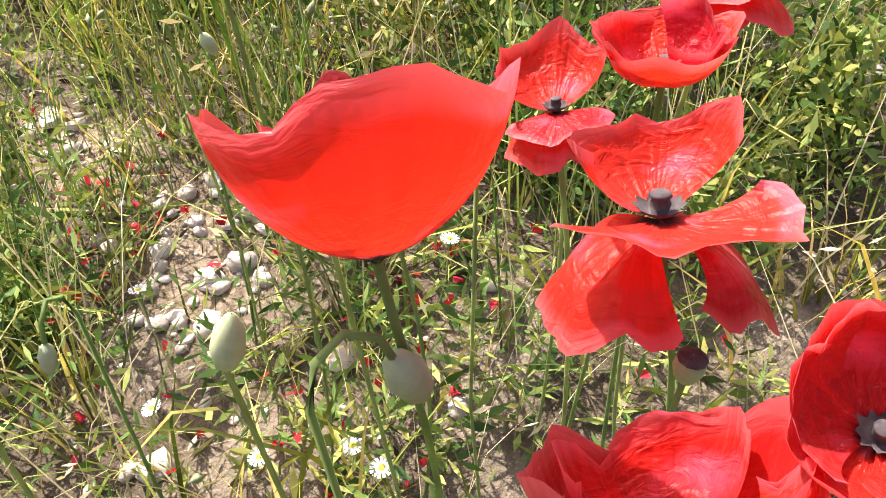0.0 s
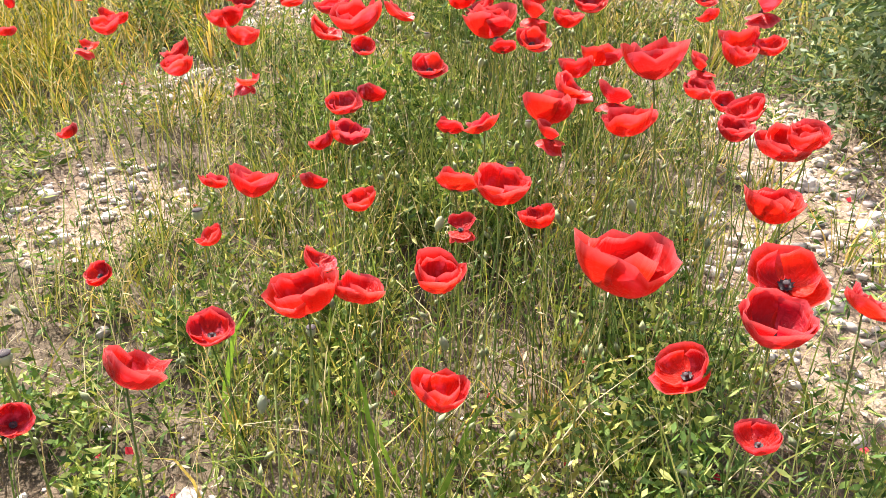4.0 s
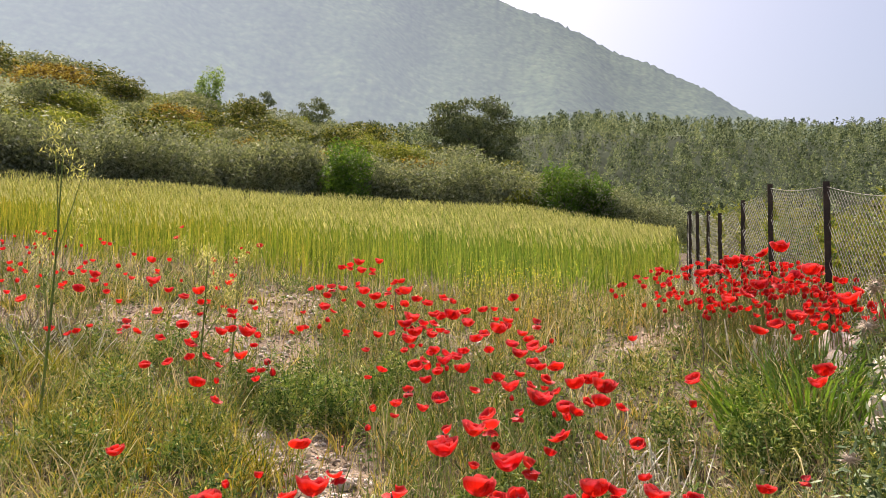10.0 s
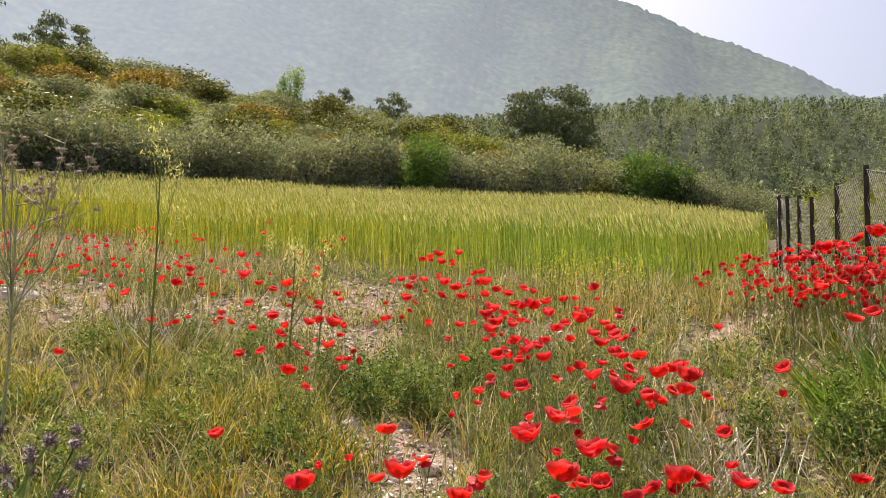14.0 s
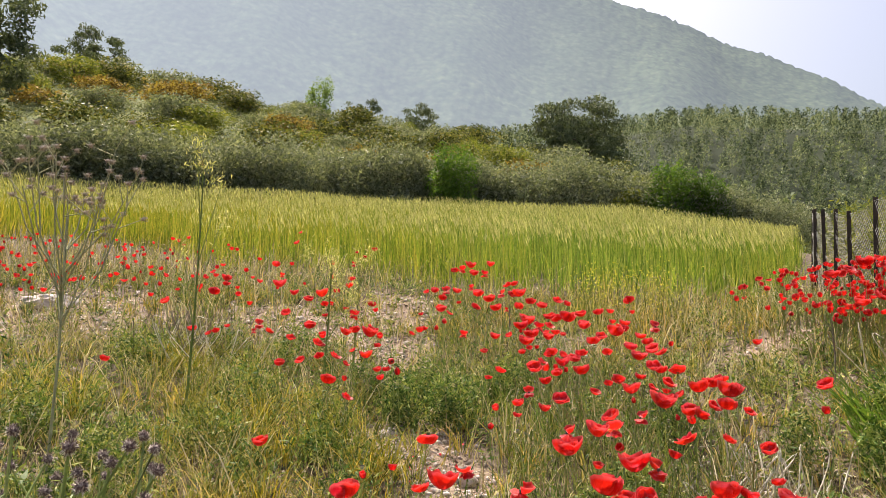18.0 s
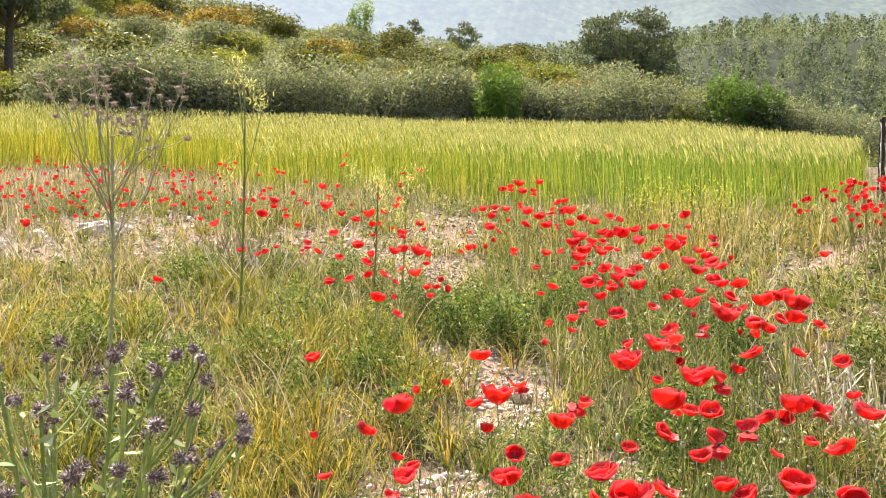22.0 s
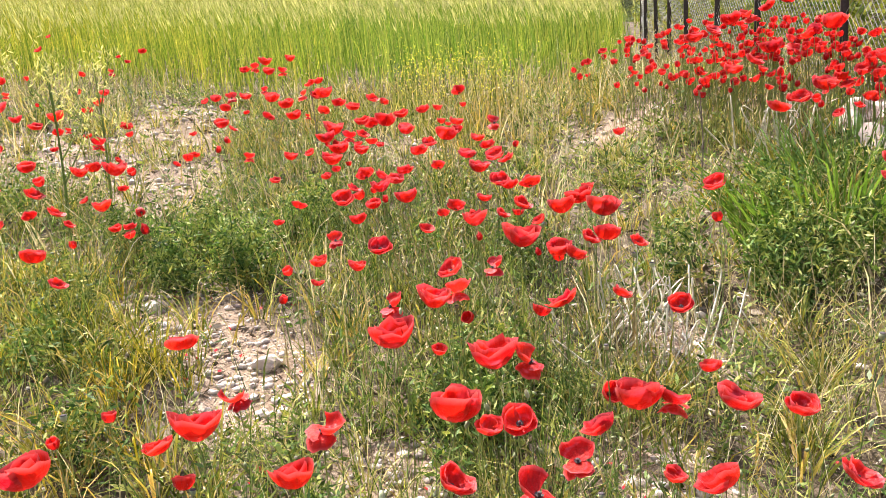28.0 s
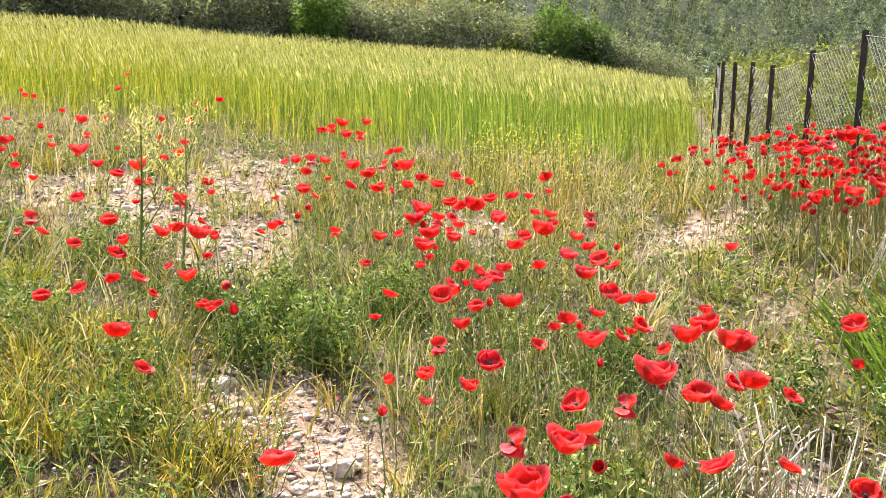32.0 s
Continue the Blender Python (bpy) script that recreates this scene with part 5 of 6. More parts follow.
def tuft_grass():
    """Bushy yellow-green tufts: many fine blades that bend outwards from each root."""
    rng = np.random.default_rng(311)
    tus = scatter(1700, -4.4, 2.6, 0.5, 5.2, rng, lambda x, y: clump(x, y) * thistle_room(x, y) * (1 - bare(x, y)))
    m, k = len(tus), 34
    a = rng.random(m * k) * 6.28
    roots = np.repeat(tus, k, 0) + np.stack([np.cos(a), np.sin(a)], -1) * (0.07 * rng.random(m * k))[:, None]
    tall = np.repeat(rng.uniform(0.5, 1.0, m), k) * 0.33 * rng.uniform(0.3, 1.0, m * k)
    v, q = blades(roots, tall, rng.uniform(0.003, 0.0065, m * k), rng.uniform(0.1, 1.1, m * k), rng, 1.2, a)
    return quad_mesh("tuft_grass", v, q, TUFT)


def seed_heads():
    """Small drooping seed heads of wild grasses on hair-thin stalks."""
    rng = np.random.default_rng(312)
    p = np.concatenate([scatter(5000, -3.2, 2.4, -0.6, 3.0, rng, lambda x, y: cover(x, y) * (1 - 0.6 * clump(x, y)) * (0.2 + 0.8 * patchy(x, y, 1.4, 2))),
                        scatter(7000, -8, 2.6, 3.0, 8.5, rng, lambda x, y: cover(x, y) * not_wheat(x, y) * (0.2 + 0.8 * patchy(x, y, 0.9, 6)))])
    n = len(p)
    far = 1 + 0.8 * smoothstep(1.5, 5, p[:, 1])
    tall = rng.uniform(0.16, 0.42, n)
    a = rng.random(n) * 6.28
    v1, q1 = blades(p, tall, 0.0016 * far, rng.uniform(0.1, 0.5, n), rng, 0.6, a)
    top = v1.reshape(n, 8, 3)[:, 6:].mean(1)
    c = np.repeat(top, 3, 0) + rng.normal(0, 1, (n * 3, 3)) * [0.008, 0.008, 0.012]
    v2, i2 = leaf_quads(c, np.repeat(a, 3) + rng.normal(0, 0.6, n * 3), rng.uniform(-0.9, 0.9, n * 3), 0.013 * np.repeat(far, 3) * rng.uniform(0.7, 1.4, n * 3), 0.0035 * np.repeat(far, 3), rng)
    return quad_mesh("seed_heads", *join([(v1, q1), (v2, i2.reshape(-1, 4))]), DRY)


def dry_grass():
    rng = np.random.default_rng(302)
    out = []
    a = scatter(11000, -2.6, 2.4, -0.8, 2.6, rng, lambda x, y: view_wedge(x, y) * (1 - 0.8 * bare(x, y)) * (0.15 + 0.85 * patchy(x, y, 0.8, 4)))
    n = len(a)
    out.append(blades(a, rng.uniform(0.05, 0.34, n), rng.uniform(0.001, 0.0026, n), rng.uniform(0.1, 1.0, n), rng))
    b = scatter(26000, -10, 4, 2.2, 9, rng, lambda x, y: view_wedge(x, y) * not_wheat(x, y) * (1 - 0.75 * bare(x, y)) * (1 - 0.75 * clump(x, y)) * (0.15 + 0.85 * patchy(x, y, 1.1, 5) ** 1.5))
    n = len(b)
    out.append(blades(b, rng.uniform(0.08, 0.36, n), rng.uniform(0.004, 0.009, n), rng.uniform(0.1, 0.8, n), rng))
    v, q = join(out)
    return quad_mesh("dry_grass", v, q, DRY)


def weed_leaves():
    """Small feathery leaves low between the stems."""
    rng = np.random.default_rng(303)
    out = []
    # plants: leaves that stand out from a short stem, shorter towards its tip
    for n, box, size, k in ((10500, (-2.4, 2.4, -0.8, 2.4), 0.028, 18), (11000, (-6, 3.4, 2.0, 8), 0.05, 13)):
        p = scatter(n, *box, rng, lambda x, y: cover(x, y) * not_wheat(x, y) * (0.12 + 0.88 * patchy(x, y, 1.9, 7)))
        m = len(p)
        tall = rng.uniform(0.03, 0.1, m) + 0.26 * rng.random(m) * patchy(p[:, 0], p[:, 1], 1.9, 7)
        t = (np.arange(k) + rng.random((m, k))) / k
        a = np.arange(k) * 2.4 + rng.random((m, 1)) * 6.28
        L = size * (1.5 - t) * rng.uniform(0.5, 1.3, (m, k))
        tilt = rng.uniform(-0.1, 0.5, (m, k)) + 0.7 * t
        out_by = L * 0.5 * np.cos(tilt)
        c = np.stack([p[:, :1] + np.cos(a) * out_by, p[:, 1:] + np.sin(a) * out_by, height(p[:, 0], p[:, 1])[:, None] + tall[:, None] * t + L * 0.4 * np.sin(tilt)], -1).reshape(-1, 3)
        v, i = leaf_quads(c, a.ravel(), tilt.ravel(), L.ravel(), L.ravel() * rng.uniform(0.1, 0.28, m * k), rng)
        out.append((v, i.reshape(-1, 4)))
    # leafy mounds
    for cx, cy, rx, h, n in ((-0.28, 0.16, 0.09, 0.13, 900), (-0.38, 0.42, 0.14, 0.16, 1400), (-1.55, 3.2, 0.5, 0.3, 3500), (-1.05, 2.65, 0.35, 0.3, 3000), (-2.0, 2.5, 0.5, 0.22, 2500), (-0.6, 3.5, 0.26, 0.34, 4500), (-0.3, 3.75, 0.35, 0.3, 4500), (1.45, 2.7, 0.36, 0.34, 6500), (1.75, 2.3, 0.35, 0.24, 3500), (-2.5, 4.5, 0.4, 0.3, 3000), (-0.8, 3.9, 0.3, 0.28, 3000), (-0.75, 0.55, 0.2, 0.2, 2500), (-2.6, 3.1, 0.3, 0.3, 2500), (0.35, 0.55, 0.3, 0.2, 4000), (0.55, 0.2, 0.2, 0.2, 3000), (-0.3, 0.75, 0.25, 0.12, 2500), (0.15, 1.2, 0.3, 0.3, 4500), (0.4, 2.3, 0.28, 0.3, 3500), (-0.1, 1.75, 0.22, 0.26, 2500), (-1.9, 2.4, 0.3, 0.3, 2500), (1.9, 3.0, 0.3, 0.3, 2500), (-1.6, 4.7, 0.35, 0.3, 2000), (0.5, 3.2, 0.3, 0.26, 2500)):
        lobes = []
        for k in range(7):
            a, d = rng.random() * 6.28, rx * rng.uniform(0.2, 1.0)
            x, y = cx + d * math.cos(a), cy + d * math.sin(a)
            lobes.append((x, y, float(height(x, y)) + h * rng.uniform(0.1, 0.5), rx * rng.uniform(0.25, 0.5), h * rng.uniform(0.3, 0.7)))
        c = blob_points(lobes, n, rng, 0.15)
        v, i = leaf_quads(c, rng.random(n) * 6.28, rng.uniform(-0.2, 1.3, n), (0.022 if cy < 1 else 0.032) * rng.uniform(0.6, 1.5, n), 0.0085, rng)
        out.append((v, i.reshape(-1, 4)))
    v, q = join(out)
    return quad_mesh("weed_leaves", v, q, WEED)


def thin_stems():
    """The crowd of thin upright poppy stems between the flowers, and the nodding buds on them."""
    rng = np.random.default_rng(304)
    xy = np.array([p[:2] for p in POPPIES_ALL])
    pick = rng.integers(0, len(xy), 9000)
    roots = xy[pick] + rng.normal(0, 0.12, (9000, 2))
    b = bare(roots[:, 0], roots[:, 1])
    roots = roots[rng.random(9000) > np.maximum(0.92 * b, 0.45 * (roots[:, 1] < 0.9))]
    n = len(roots)
    v, q = blades(roots, rng.uniform(0.1, 0.4, n), rng.uniform(0.0018, 0.003, n), rng.uniform(0.05, 0.55, n), rng, 0.5)
    top = v.reshape(n, 8, 3)[::4, 6:].mean(1)
    L = rng.uniform(0.007, 0.013, len(top))[:, None]
    d = rng.normal(0, 0.5, (len(top), 3)) + [0, 0, -1]
    d /= np.linalg.norm(d, axis=1, keepdims=True)
    e = np.cross(d, [0.3, 0.9, 0.1])
    e /= np.linalg.norm(e, axis=1, keepdims=True)
    g = np.cross(d, e)
    ring = [top + d * L * 0.9 + (e * math.cos(t) + g * math.sin(t)) * L * 0.42 for t in (0, 1.571, 3.142, 4.712)]
    bv = np.stack([top] + ring + [top + d * L * 2], 1).reshape(-1, 3)
    k = np.arange(len(top))[:, None, None] * 6
    f = (k + np.array([[0, 1, 2], [0, 2, 3], [0, 3, 4], [0, 4, 1], [5, 2, 1], [5, 3, 2], [5, 4, 3], [5, 1, 4]])[None]).reshape(-1)
    return quad_mesh("thin_stems", v, q, WEED), mesh_from("buds", bv, f, np.full(len(f) // 3, 3), BUD, True)


def wheat():
    rng = np.random.default_rng(305)
    x, y = rng.uniform(-19, 8, 66000), 6.5 + 13.2 * rng.random(66000) ** 0.85
    ok = (y > wheat_edge(x)) & (np.hypot(x - EYE_X, y - EYE_Y) < WHEAT_R - 0.2) & (x < fence_x(y) - 0.25) & (np.abs(x) < 1 + 1.1 * (y + 0.6))
    r = np.stack([x[ok], y[ok]], -1)
    n = len(r)
    tall = rng.uniform(0.52, 0.72, n) * (0.9 + 0.2 * patchy(r[:, 0], r[:, 1], 0.3, 1))
    wind = 2.6 + rng.normal(0, 0.7, n)
    v1, q1 = blades(r, tall, 0.007, rng.uniform(0.02, 0.14, n), rng, 0.3, wind)
    v2, q2 = blades(r + rng.normal(0, 0.03, r.shape), tall * rng.uniform(0.45, 0.85, n), rng.uniform(0.007, 0.012, n), rng.uniform(0.1, 0.45, n), rng, 1.0)
    leaf = quad_mesh("wheat_leaves", *join([(v1, q1), (v2, q2)]), WHEAT)
    top = v1.reshape(n, 8, 3)[:, 6:].mean(1)
    d = np.stack([0.35 * np.cos(wind), 0.35 * np.sin(wind), np.full(n, 0.9)], -1)
    s = np.cross(d, rng.normal(size=(n, 3)))
    s /= np.linalg.norm(s, axis=1, keepdims=True)
    s *= 0.0065
    ev = np.stack([top - d * 0.01, top + d * 0.04 + s, top + d * 0.11, top + d * 0.04 - s], 1).reshape(-1, 3)
    return leaf, quad_mesh("wheat_ears", ev, np.arange(4 * n), EAR)


def litter():
    """Broken stalks, dead leaves and husks strewn over the soil."""
    rng = np.random.default_rng(307)
    out = []
    for n, box, size in ((16000, (-2.2, 2.2, -0.7, 2.4), 0.016), (22000, (-7, 3.2, 2.2, 8), 0.036)):
        p = scatter(n, *box, rng, lambda x, y: view_wedge(x, y) * not_wheat(x, y))
        m = len(p)
        c = np.column_stack([p, height(p[:, 0], p[:, 1]) + rng.uniform(0.002, 0.02, m)])
        L = size * rng.uniform(0.4, 1.8, m)
        v, i = leaf_quads(c, rng.random(m) * 6.28, rng.uniform(-0.25, 0.35, m), L, L * rng.uniform(0.08, 0.5, m), rng)
        out.append((v, i.reshape(-1, 4)))
    return quad_mesh("litter", *join(out), LITTER)


def stones():
    """Loose pale stones and gravel on the bare patches."""
    rng = np.random.default_rng(306)
    ico = bmesh.new()
    bmesh.ops.create_icosphere(ico, subdivisions=1, radius=1)
    iv = np.array([v.co[:] for v in ico.verts])
    iff = np.array([[v.index for v in f.verts] for f in ico.faces])
    ico.free()
    a = scatter(34000, -2.4, 2.0, -0.8, 3.8, rng, lambda x, y: view_wedge(x, y) * (0.05 + 0.95 * bare(x, y)))
    b = scatter(10000, -8, 3, 3.6, 9, rng, lambda x, y: view_wedge(x, y) * (0.02 + 0.98 * bare(x, y)))
    p = np.concatenate([a, b])
    n = len(p)
    size = np.where(np.arange(n) < len(a), 0.0035 + 0.019 * rng.random(n) ** 3, 0.008 + 0.03 * rng.random(n) ** 3)
    sc = size[:, None, None] * rng.uniform(0.6, 1.3, (n, 1, 3)) * np.array([1, 1, 0.6])
    jit = iv[None] * (1 + rng.uniform(-0.22, 0.22, (n, len(iv), 1)))
    ang = rng.random(n) * 6.28
    w = jit * sc
    x = w[..., 0] * np.cos(ang)[:, None] - w[..., 1] * np.sin(ang)[:, None] + p[:, :1]
    y = w[..., 0] * np.sin(ang)[:, None] + w[..., 1] * np.cos(ang)[:, None] + p[:, 1:]
    z = w[..., 2] + (height(p[:, 0], p[:, 1]) + size * 0.15)[:, None]
    f = (iff[None] + np.arange(n)[:, None, None] * len(iv)).reshape(-1)
    return mesh_from("stones", np.stack([x, y, z], -1).reshape(-1, 3), f, np.full(len(f) // 3, 3), STONE)


tagged(new("green_grass", green_grass()), "green and yellowing meadow grass", "grass", kind="stuff")
tagged(new("tuft_grass", tuft_grass()), "bushy tufts of fine yellow-green grass", "grass", kind="stuff")
tagged(new("grass_seed_heads", seed_heads()), "pale drooping seed heads of wild grasses", "seed heads", kind="stuff")
tagged(new("dry_grass", dry_grass()), "dry straw-coloured grass stalks", "dry grass", kind="stuff")
tagged(new("weed_leaves", weed_leaves()), "low green leafy weeds between the stems", "weeds", kind="stuff")
ts, tb = thin_stems()
tagged(new("poppy_stalks", ts), "crowd of thin green poppy stalks without flowers", "stalks", kind="stuff")
tagged(new("poppy_stalk_buds", tb), "small nodding grey-green buds on the thin stalks", "buds", kind="stuff")
tagged(new("plant_litter", litter()), "broken straw and dead brown leaves on the soil", "litter", kind="stuff")
wl, we = wheat()
tagged(new("wheat", wl), "dense field of green wheat turning yellow", "wheat", kind="stuff")
tagged(new("wheat_ears", we), "pale yellow-green wheat ears", "wheat ears", kind="stuff")
tagged(new("gravel", stones()), "loose pale limestone gravel on bare soil", "gravel", kind="stuff")

# ---- thistles, stalks, buds, rocks, small flowers ----
def spiky_head(r, spikes, length, seed, up=0.0):
    rng = np.random.default_rng(seed)
    pieces = [lathe([(0.0004, -r * 0.9), (r * 0.7, -r * 0.6), (r, 0), (r * 0.75, r * 0.6), (0.0004, r * 0.85)], 8)]
    for k in range(spikes):
        d = rng.normal(size=3)
        d[2] += up
        d /= np.linalg.norm(d)
        pieces.append(tube([d * r * 0.6, d * (r + length * rng.uniform(0.6, 1.1))], [r * 0.13, 0.0003], 3))
    return join(pieces)


def spiny_leaves(c, a, tilt, size, rng, mat_, name="leaves"):
    v, i = leaf_quads(c, a, tilt, size, size * 0.28, rng)
    return quad_mesh(name, v, i, mat_)


def purple_thistle(x, y):
    """Branching thistle with dark purple spiny heads."""
    rng = np.random.default_rng(401)
    thing = tagged(new("thistle"), "branching green thistle with dark purple spiny heads", "thistle")
    z0 = float(height(x, y))
    thing.matrix_basis = Matrix.Translation((x, y, z0))
    heads = [quad_mesh("flower_head", *spiky_head(0.0115, 60, 0.0055, 410 + k, 0.8), PURPLE_HEAD, True) for k in range(3)]
    spines = [quad_mesh("spine_ring", *spiky_head(0.0085, 40, 0.0085, 415 + k, -0.3), STRAW, True) for k in range(3)]
    leaf_c, leaf_a = [], []
    for k in range(24):
        a = k * 2.4 + rng.normal() * 0.2
        R, H = 0.05 + 0.26 * rng.random(), 0.93 + 0.15 * rng.random()
        t = np.linspace(0, 1, 8)
        p = np.stack([np.cos(a) * R * t ** 1.3, np.sin(a) * R * t ** 1.3, H * t - 0.02], -1) + np.cumsum(rng.normal(0, 0.011, (8, 3)) * [1, 1, 0.4], 0)
        v, q = tube(p, np.linspace(0.0040, 0.0024, 8), 6)
        part("stem", quad_mesh("stem", v, q, THISTLE_STEM, True), thing)
        tips = [p[-1]]
        for j in range(rng.integers(3, 6)):
            s = p[rng.integers(4, 7)]
            aa = a + rng.uniform(-1.4, 1.4)
            e = s + np.array([np.cos(aa) * 0.09, np.sin(aa) * 0.09, rng.uniform(0.08, 0.22)])
            v, q = tube([s, (s + e) / 2 + [0, 0, -0.015], e], [0.0027, 0.0024, 0.002], 5)
            part("branch", quad_mesh("branch", v, q, THISTLE_STEM, True), thing)
            tips.append(e)
        for e in tips:
            k3 = int(rng.integers(0, 3))
            fh = part("flower_head", heads[k3], thing, "dark purple spiny flower head", Matrix.LocRotScale(Vector(e), Euler((rng.normal() * 0.3, rng.normal() * 0.3, rng.random() * 6)), Vector((1, 1, 1)) * rng.uniform(0.7, 0.98)))
            part("spine_ring", spines[k3], fh, "pale spreading spines")
        for w in range(60):
            i = rng.uniform(0, 6.9)
            leaf_c.append(p[int(i)] + (p[int(i) + 1] - p[int(i)]) * (i % 1) + rng.normal(0, 0.012, 3))
            leaf_a.append(rng.random() * 6.28)
    c = np.array(leaf_c)
    part("leaves", spiny_leaves(c, np.array(leaf_a), rng.uniform(-0.2, 0.9, len(c)), rng.uniform(0.012, 0.04, len(c)), rng, SILVER), thing)
    low = blob_points([(0, 0, 0.15, 0.35, 0.25)], 900, rng, 0.2)
    low = low[low[:, 2] > 0]
    part("lower_leaves", spiny_leaves(low, rng.random(len(low)) * 6.28, rng.uniform(-0.3, 1.0, len(low)), rng.uniform(0.03, 0.08, len(low)), rng, SILVER), thing)


purple_thistle(-0.93, 0.45)


def silver_thistle(x, y):
    """Dense silvery thistle bush with tall spiny flowering stalks."""
    rng = np.random.default_rng(402)
    thing = tagged(new("thistle"), "dense silvery-green spiny thistle bush with tall stalks", "thistle")
    thing.matrix_basis = Matrix.Translation((x, y, float(height(x, y))))
    head = quad_mesh("flower_head", *spiky_head(0.014, 70, 0.022, 420, 0.2), DRY_HEAD, True)
    blobs = [(0, 0, 0.24, 0.4, 0.34), (-0.18, -0.12, 0.18, 0.26, 0.26)]
    for k in range(22):
        a = rng.random() * 6.28
        R, H = 0.08 + 0.26 * rng.random(), (0.5 + 0.3 * rng.random()) if k > 6 else 0.85 + 0.3 * rng.random()
        t = np.linspace(0, 1, 7)
        p = np.stack([np.cos(a) * R * t, np.sin(a) * R * t, H * t - 0.03], -1) + np.cumsum(rng.normal(0, 0.006, (7, 3)), 0)
        v, q = tube(p, np.linspace(0.007, 0.003, 7), 5)
        part("stalk", quad_mesh("stalk", v, q, THISTLE_STEM, True), thing)
        if k < 12:
            part("flower_head", head, thing, "whitish spiny flower head", Matrix.Translation(p[-1]) @ pose(0, 0, 0, rng.normal() * 20, rng.normal() * 20, 0))
        for s in p[2:]:
            blobs.append((*s, 0.05 + 0.05 * rng.random() * (s[2] < 0.6), 0.07))
    c = blob_points(blobs, 12000, rng, 0.1)
    c = c[c[:, 2] > 0]
    part("leaves", spiny_leaves(c, rng.random(len(c)) * 6.28, rng.uniform(-0.4, 1.2, len(c)), rng.uniform(0.015, 0.042, len(c)), rng, DEEP), thing)


silver_thistle(1.40, 1.43)


def dry_thistle(x, y, tall):
    """A tall branching dry thistle with many small pale heads."""
    rng = np.random.default_rng(403)
    thing = tagged(new("thistle"), "tall branching half-dry thistle with pale heads", "thistle")
    thing.matrix_basis = Matrix.Translation((x, y, float(height(x, y))))
    head = quad_mesh("flower_head", *spiky_head(0.011, 46, 0.013, 430, 0.4), DRY_HEAD, True)
    v, q = tube([(0, 0, -0.05), (0.01, 0, tall * 0.35), (-0.01, 0.01, tall * 0.75)], [0.007, 0.006, 0.0045], 6)
    part("stem", quad_mesh("stem", v, q, DRY_STEM, True), thing)
    for k in range(17):
        z = tall * rng.uniform(0.36, 0.66)
        a = k * 2.4
        R = rng.uniform(0.1, 0.3)
        e = np.array([np.cos(a) * R, np.sin(a) * R, tall * rng.uniform(0.72, 0.98)])
        s = np.array([0, 0, z])
        m = s + (e - s) * 0.45 + np.array([np.cos(a), np.sin(a), 0]) * 0.045
        v, q = tube([s, m, e], [0.0042, 0.0034, 0.0024], 5)
        part("branch", quad_mesh("branch", v, q, DRY_STEM, True), thing)
        for j in range(4):
            f = m + (e - m) * rng.uniform(0.4, 1.0)
            t = f + np.array([rng.normal() * 0.05, rng.normal() * 0.05, rng.uniform(0.02, 0.14)])
            v, q = tube([f, t], [0.003, 0.002], 4)
            part("twig", quad_mesh("twig", v, q, DRY_STEM, True), thing)
            part("flower_head", head, thing, "pale dry spiny flower head", Matrix.Translation(t))


dry_thistle(-2.25, 2.63, 1.62)


def feathery_stalk(x, y, tall, seed):
    rng = np.random.default_rng(seed)
    thing = tagged(new("weed_stalk"), "tall slender yellow-green weed with feathery tips", "weed")
    thing.matrix_basis = Matrix.Translation((x, y, float(height(x, y))))
    p = np.stack([0.03 * np.sin(np.linspace(0, 2, 9)), 0.02 * np.cos(np.linspace(0, 3, 9)), np.linspace(-0.03, tall, 9)], -1)
    v, q = tube(p, np.linspace(0.008, 0.003, 9), 6)
    part("stem", quad_mesh("stem", v, q, STEM, True), thing)
    tips = [p[-1]]
    for k in range(4):
        s = p[3 + k]
        a = rng.random() * 6.28
        e = s + np.array([np.cos(a) * 0.16, np.sin(a) * 0.16, tall * 0.3])
        v, q = tube([s, (s + e) / 2, e], [0.004, 0.003, 0.002], 4)
        part("branch", quad_mesh("branch", v, q, STEM, True), thing)
        tips.append(e)
    c = np.concatenate([t + rng.normal(0, 1, (60, 3)) * [0.03, 0.03, 0.05] for t in tips])
    v, i = leaf_quads(c, rng.random(len(c)) * 6.28, rng.uniform(0.2, 1.4, len(c)), 0.035, 0.007, rng)
    tagged(part("feathery_tip", quad_mesh("feathery_tip", v, i, EAR), thing), kind="stuff")


feathery_stalk(-1.95, 3.38, 1.44, 451)
feathery_stalk(-1.35, 4.1, 0.85, 452)
feathery_stalk(-1.2, 4.3, 0.8, 453)


def bud_mesh(L, seed):
    v, q = lathe([(0.0003, 0), (0.17 * L, 0.1 * L), (0.26 * L, 0.38 * L), (0.22 * L, 0.72 * L), (0.08 * L, 0.96 * L), (0.0003, L)], 10)
    return quad_mesh("bud", v, q, POD, True)


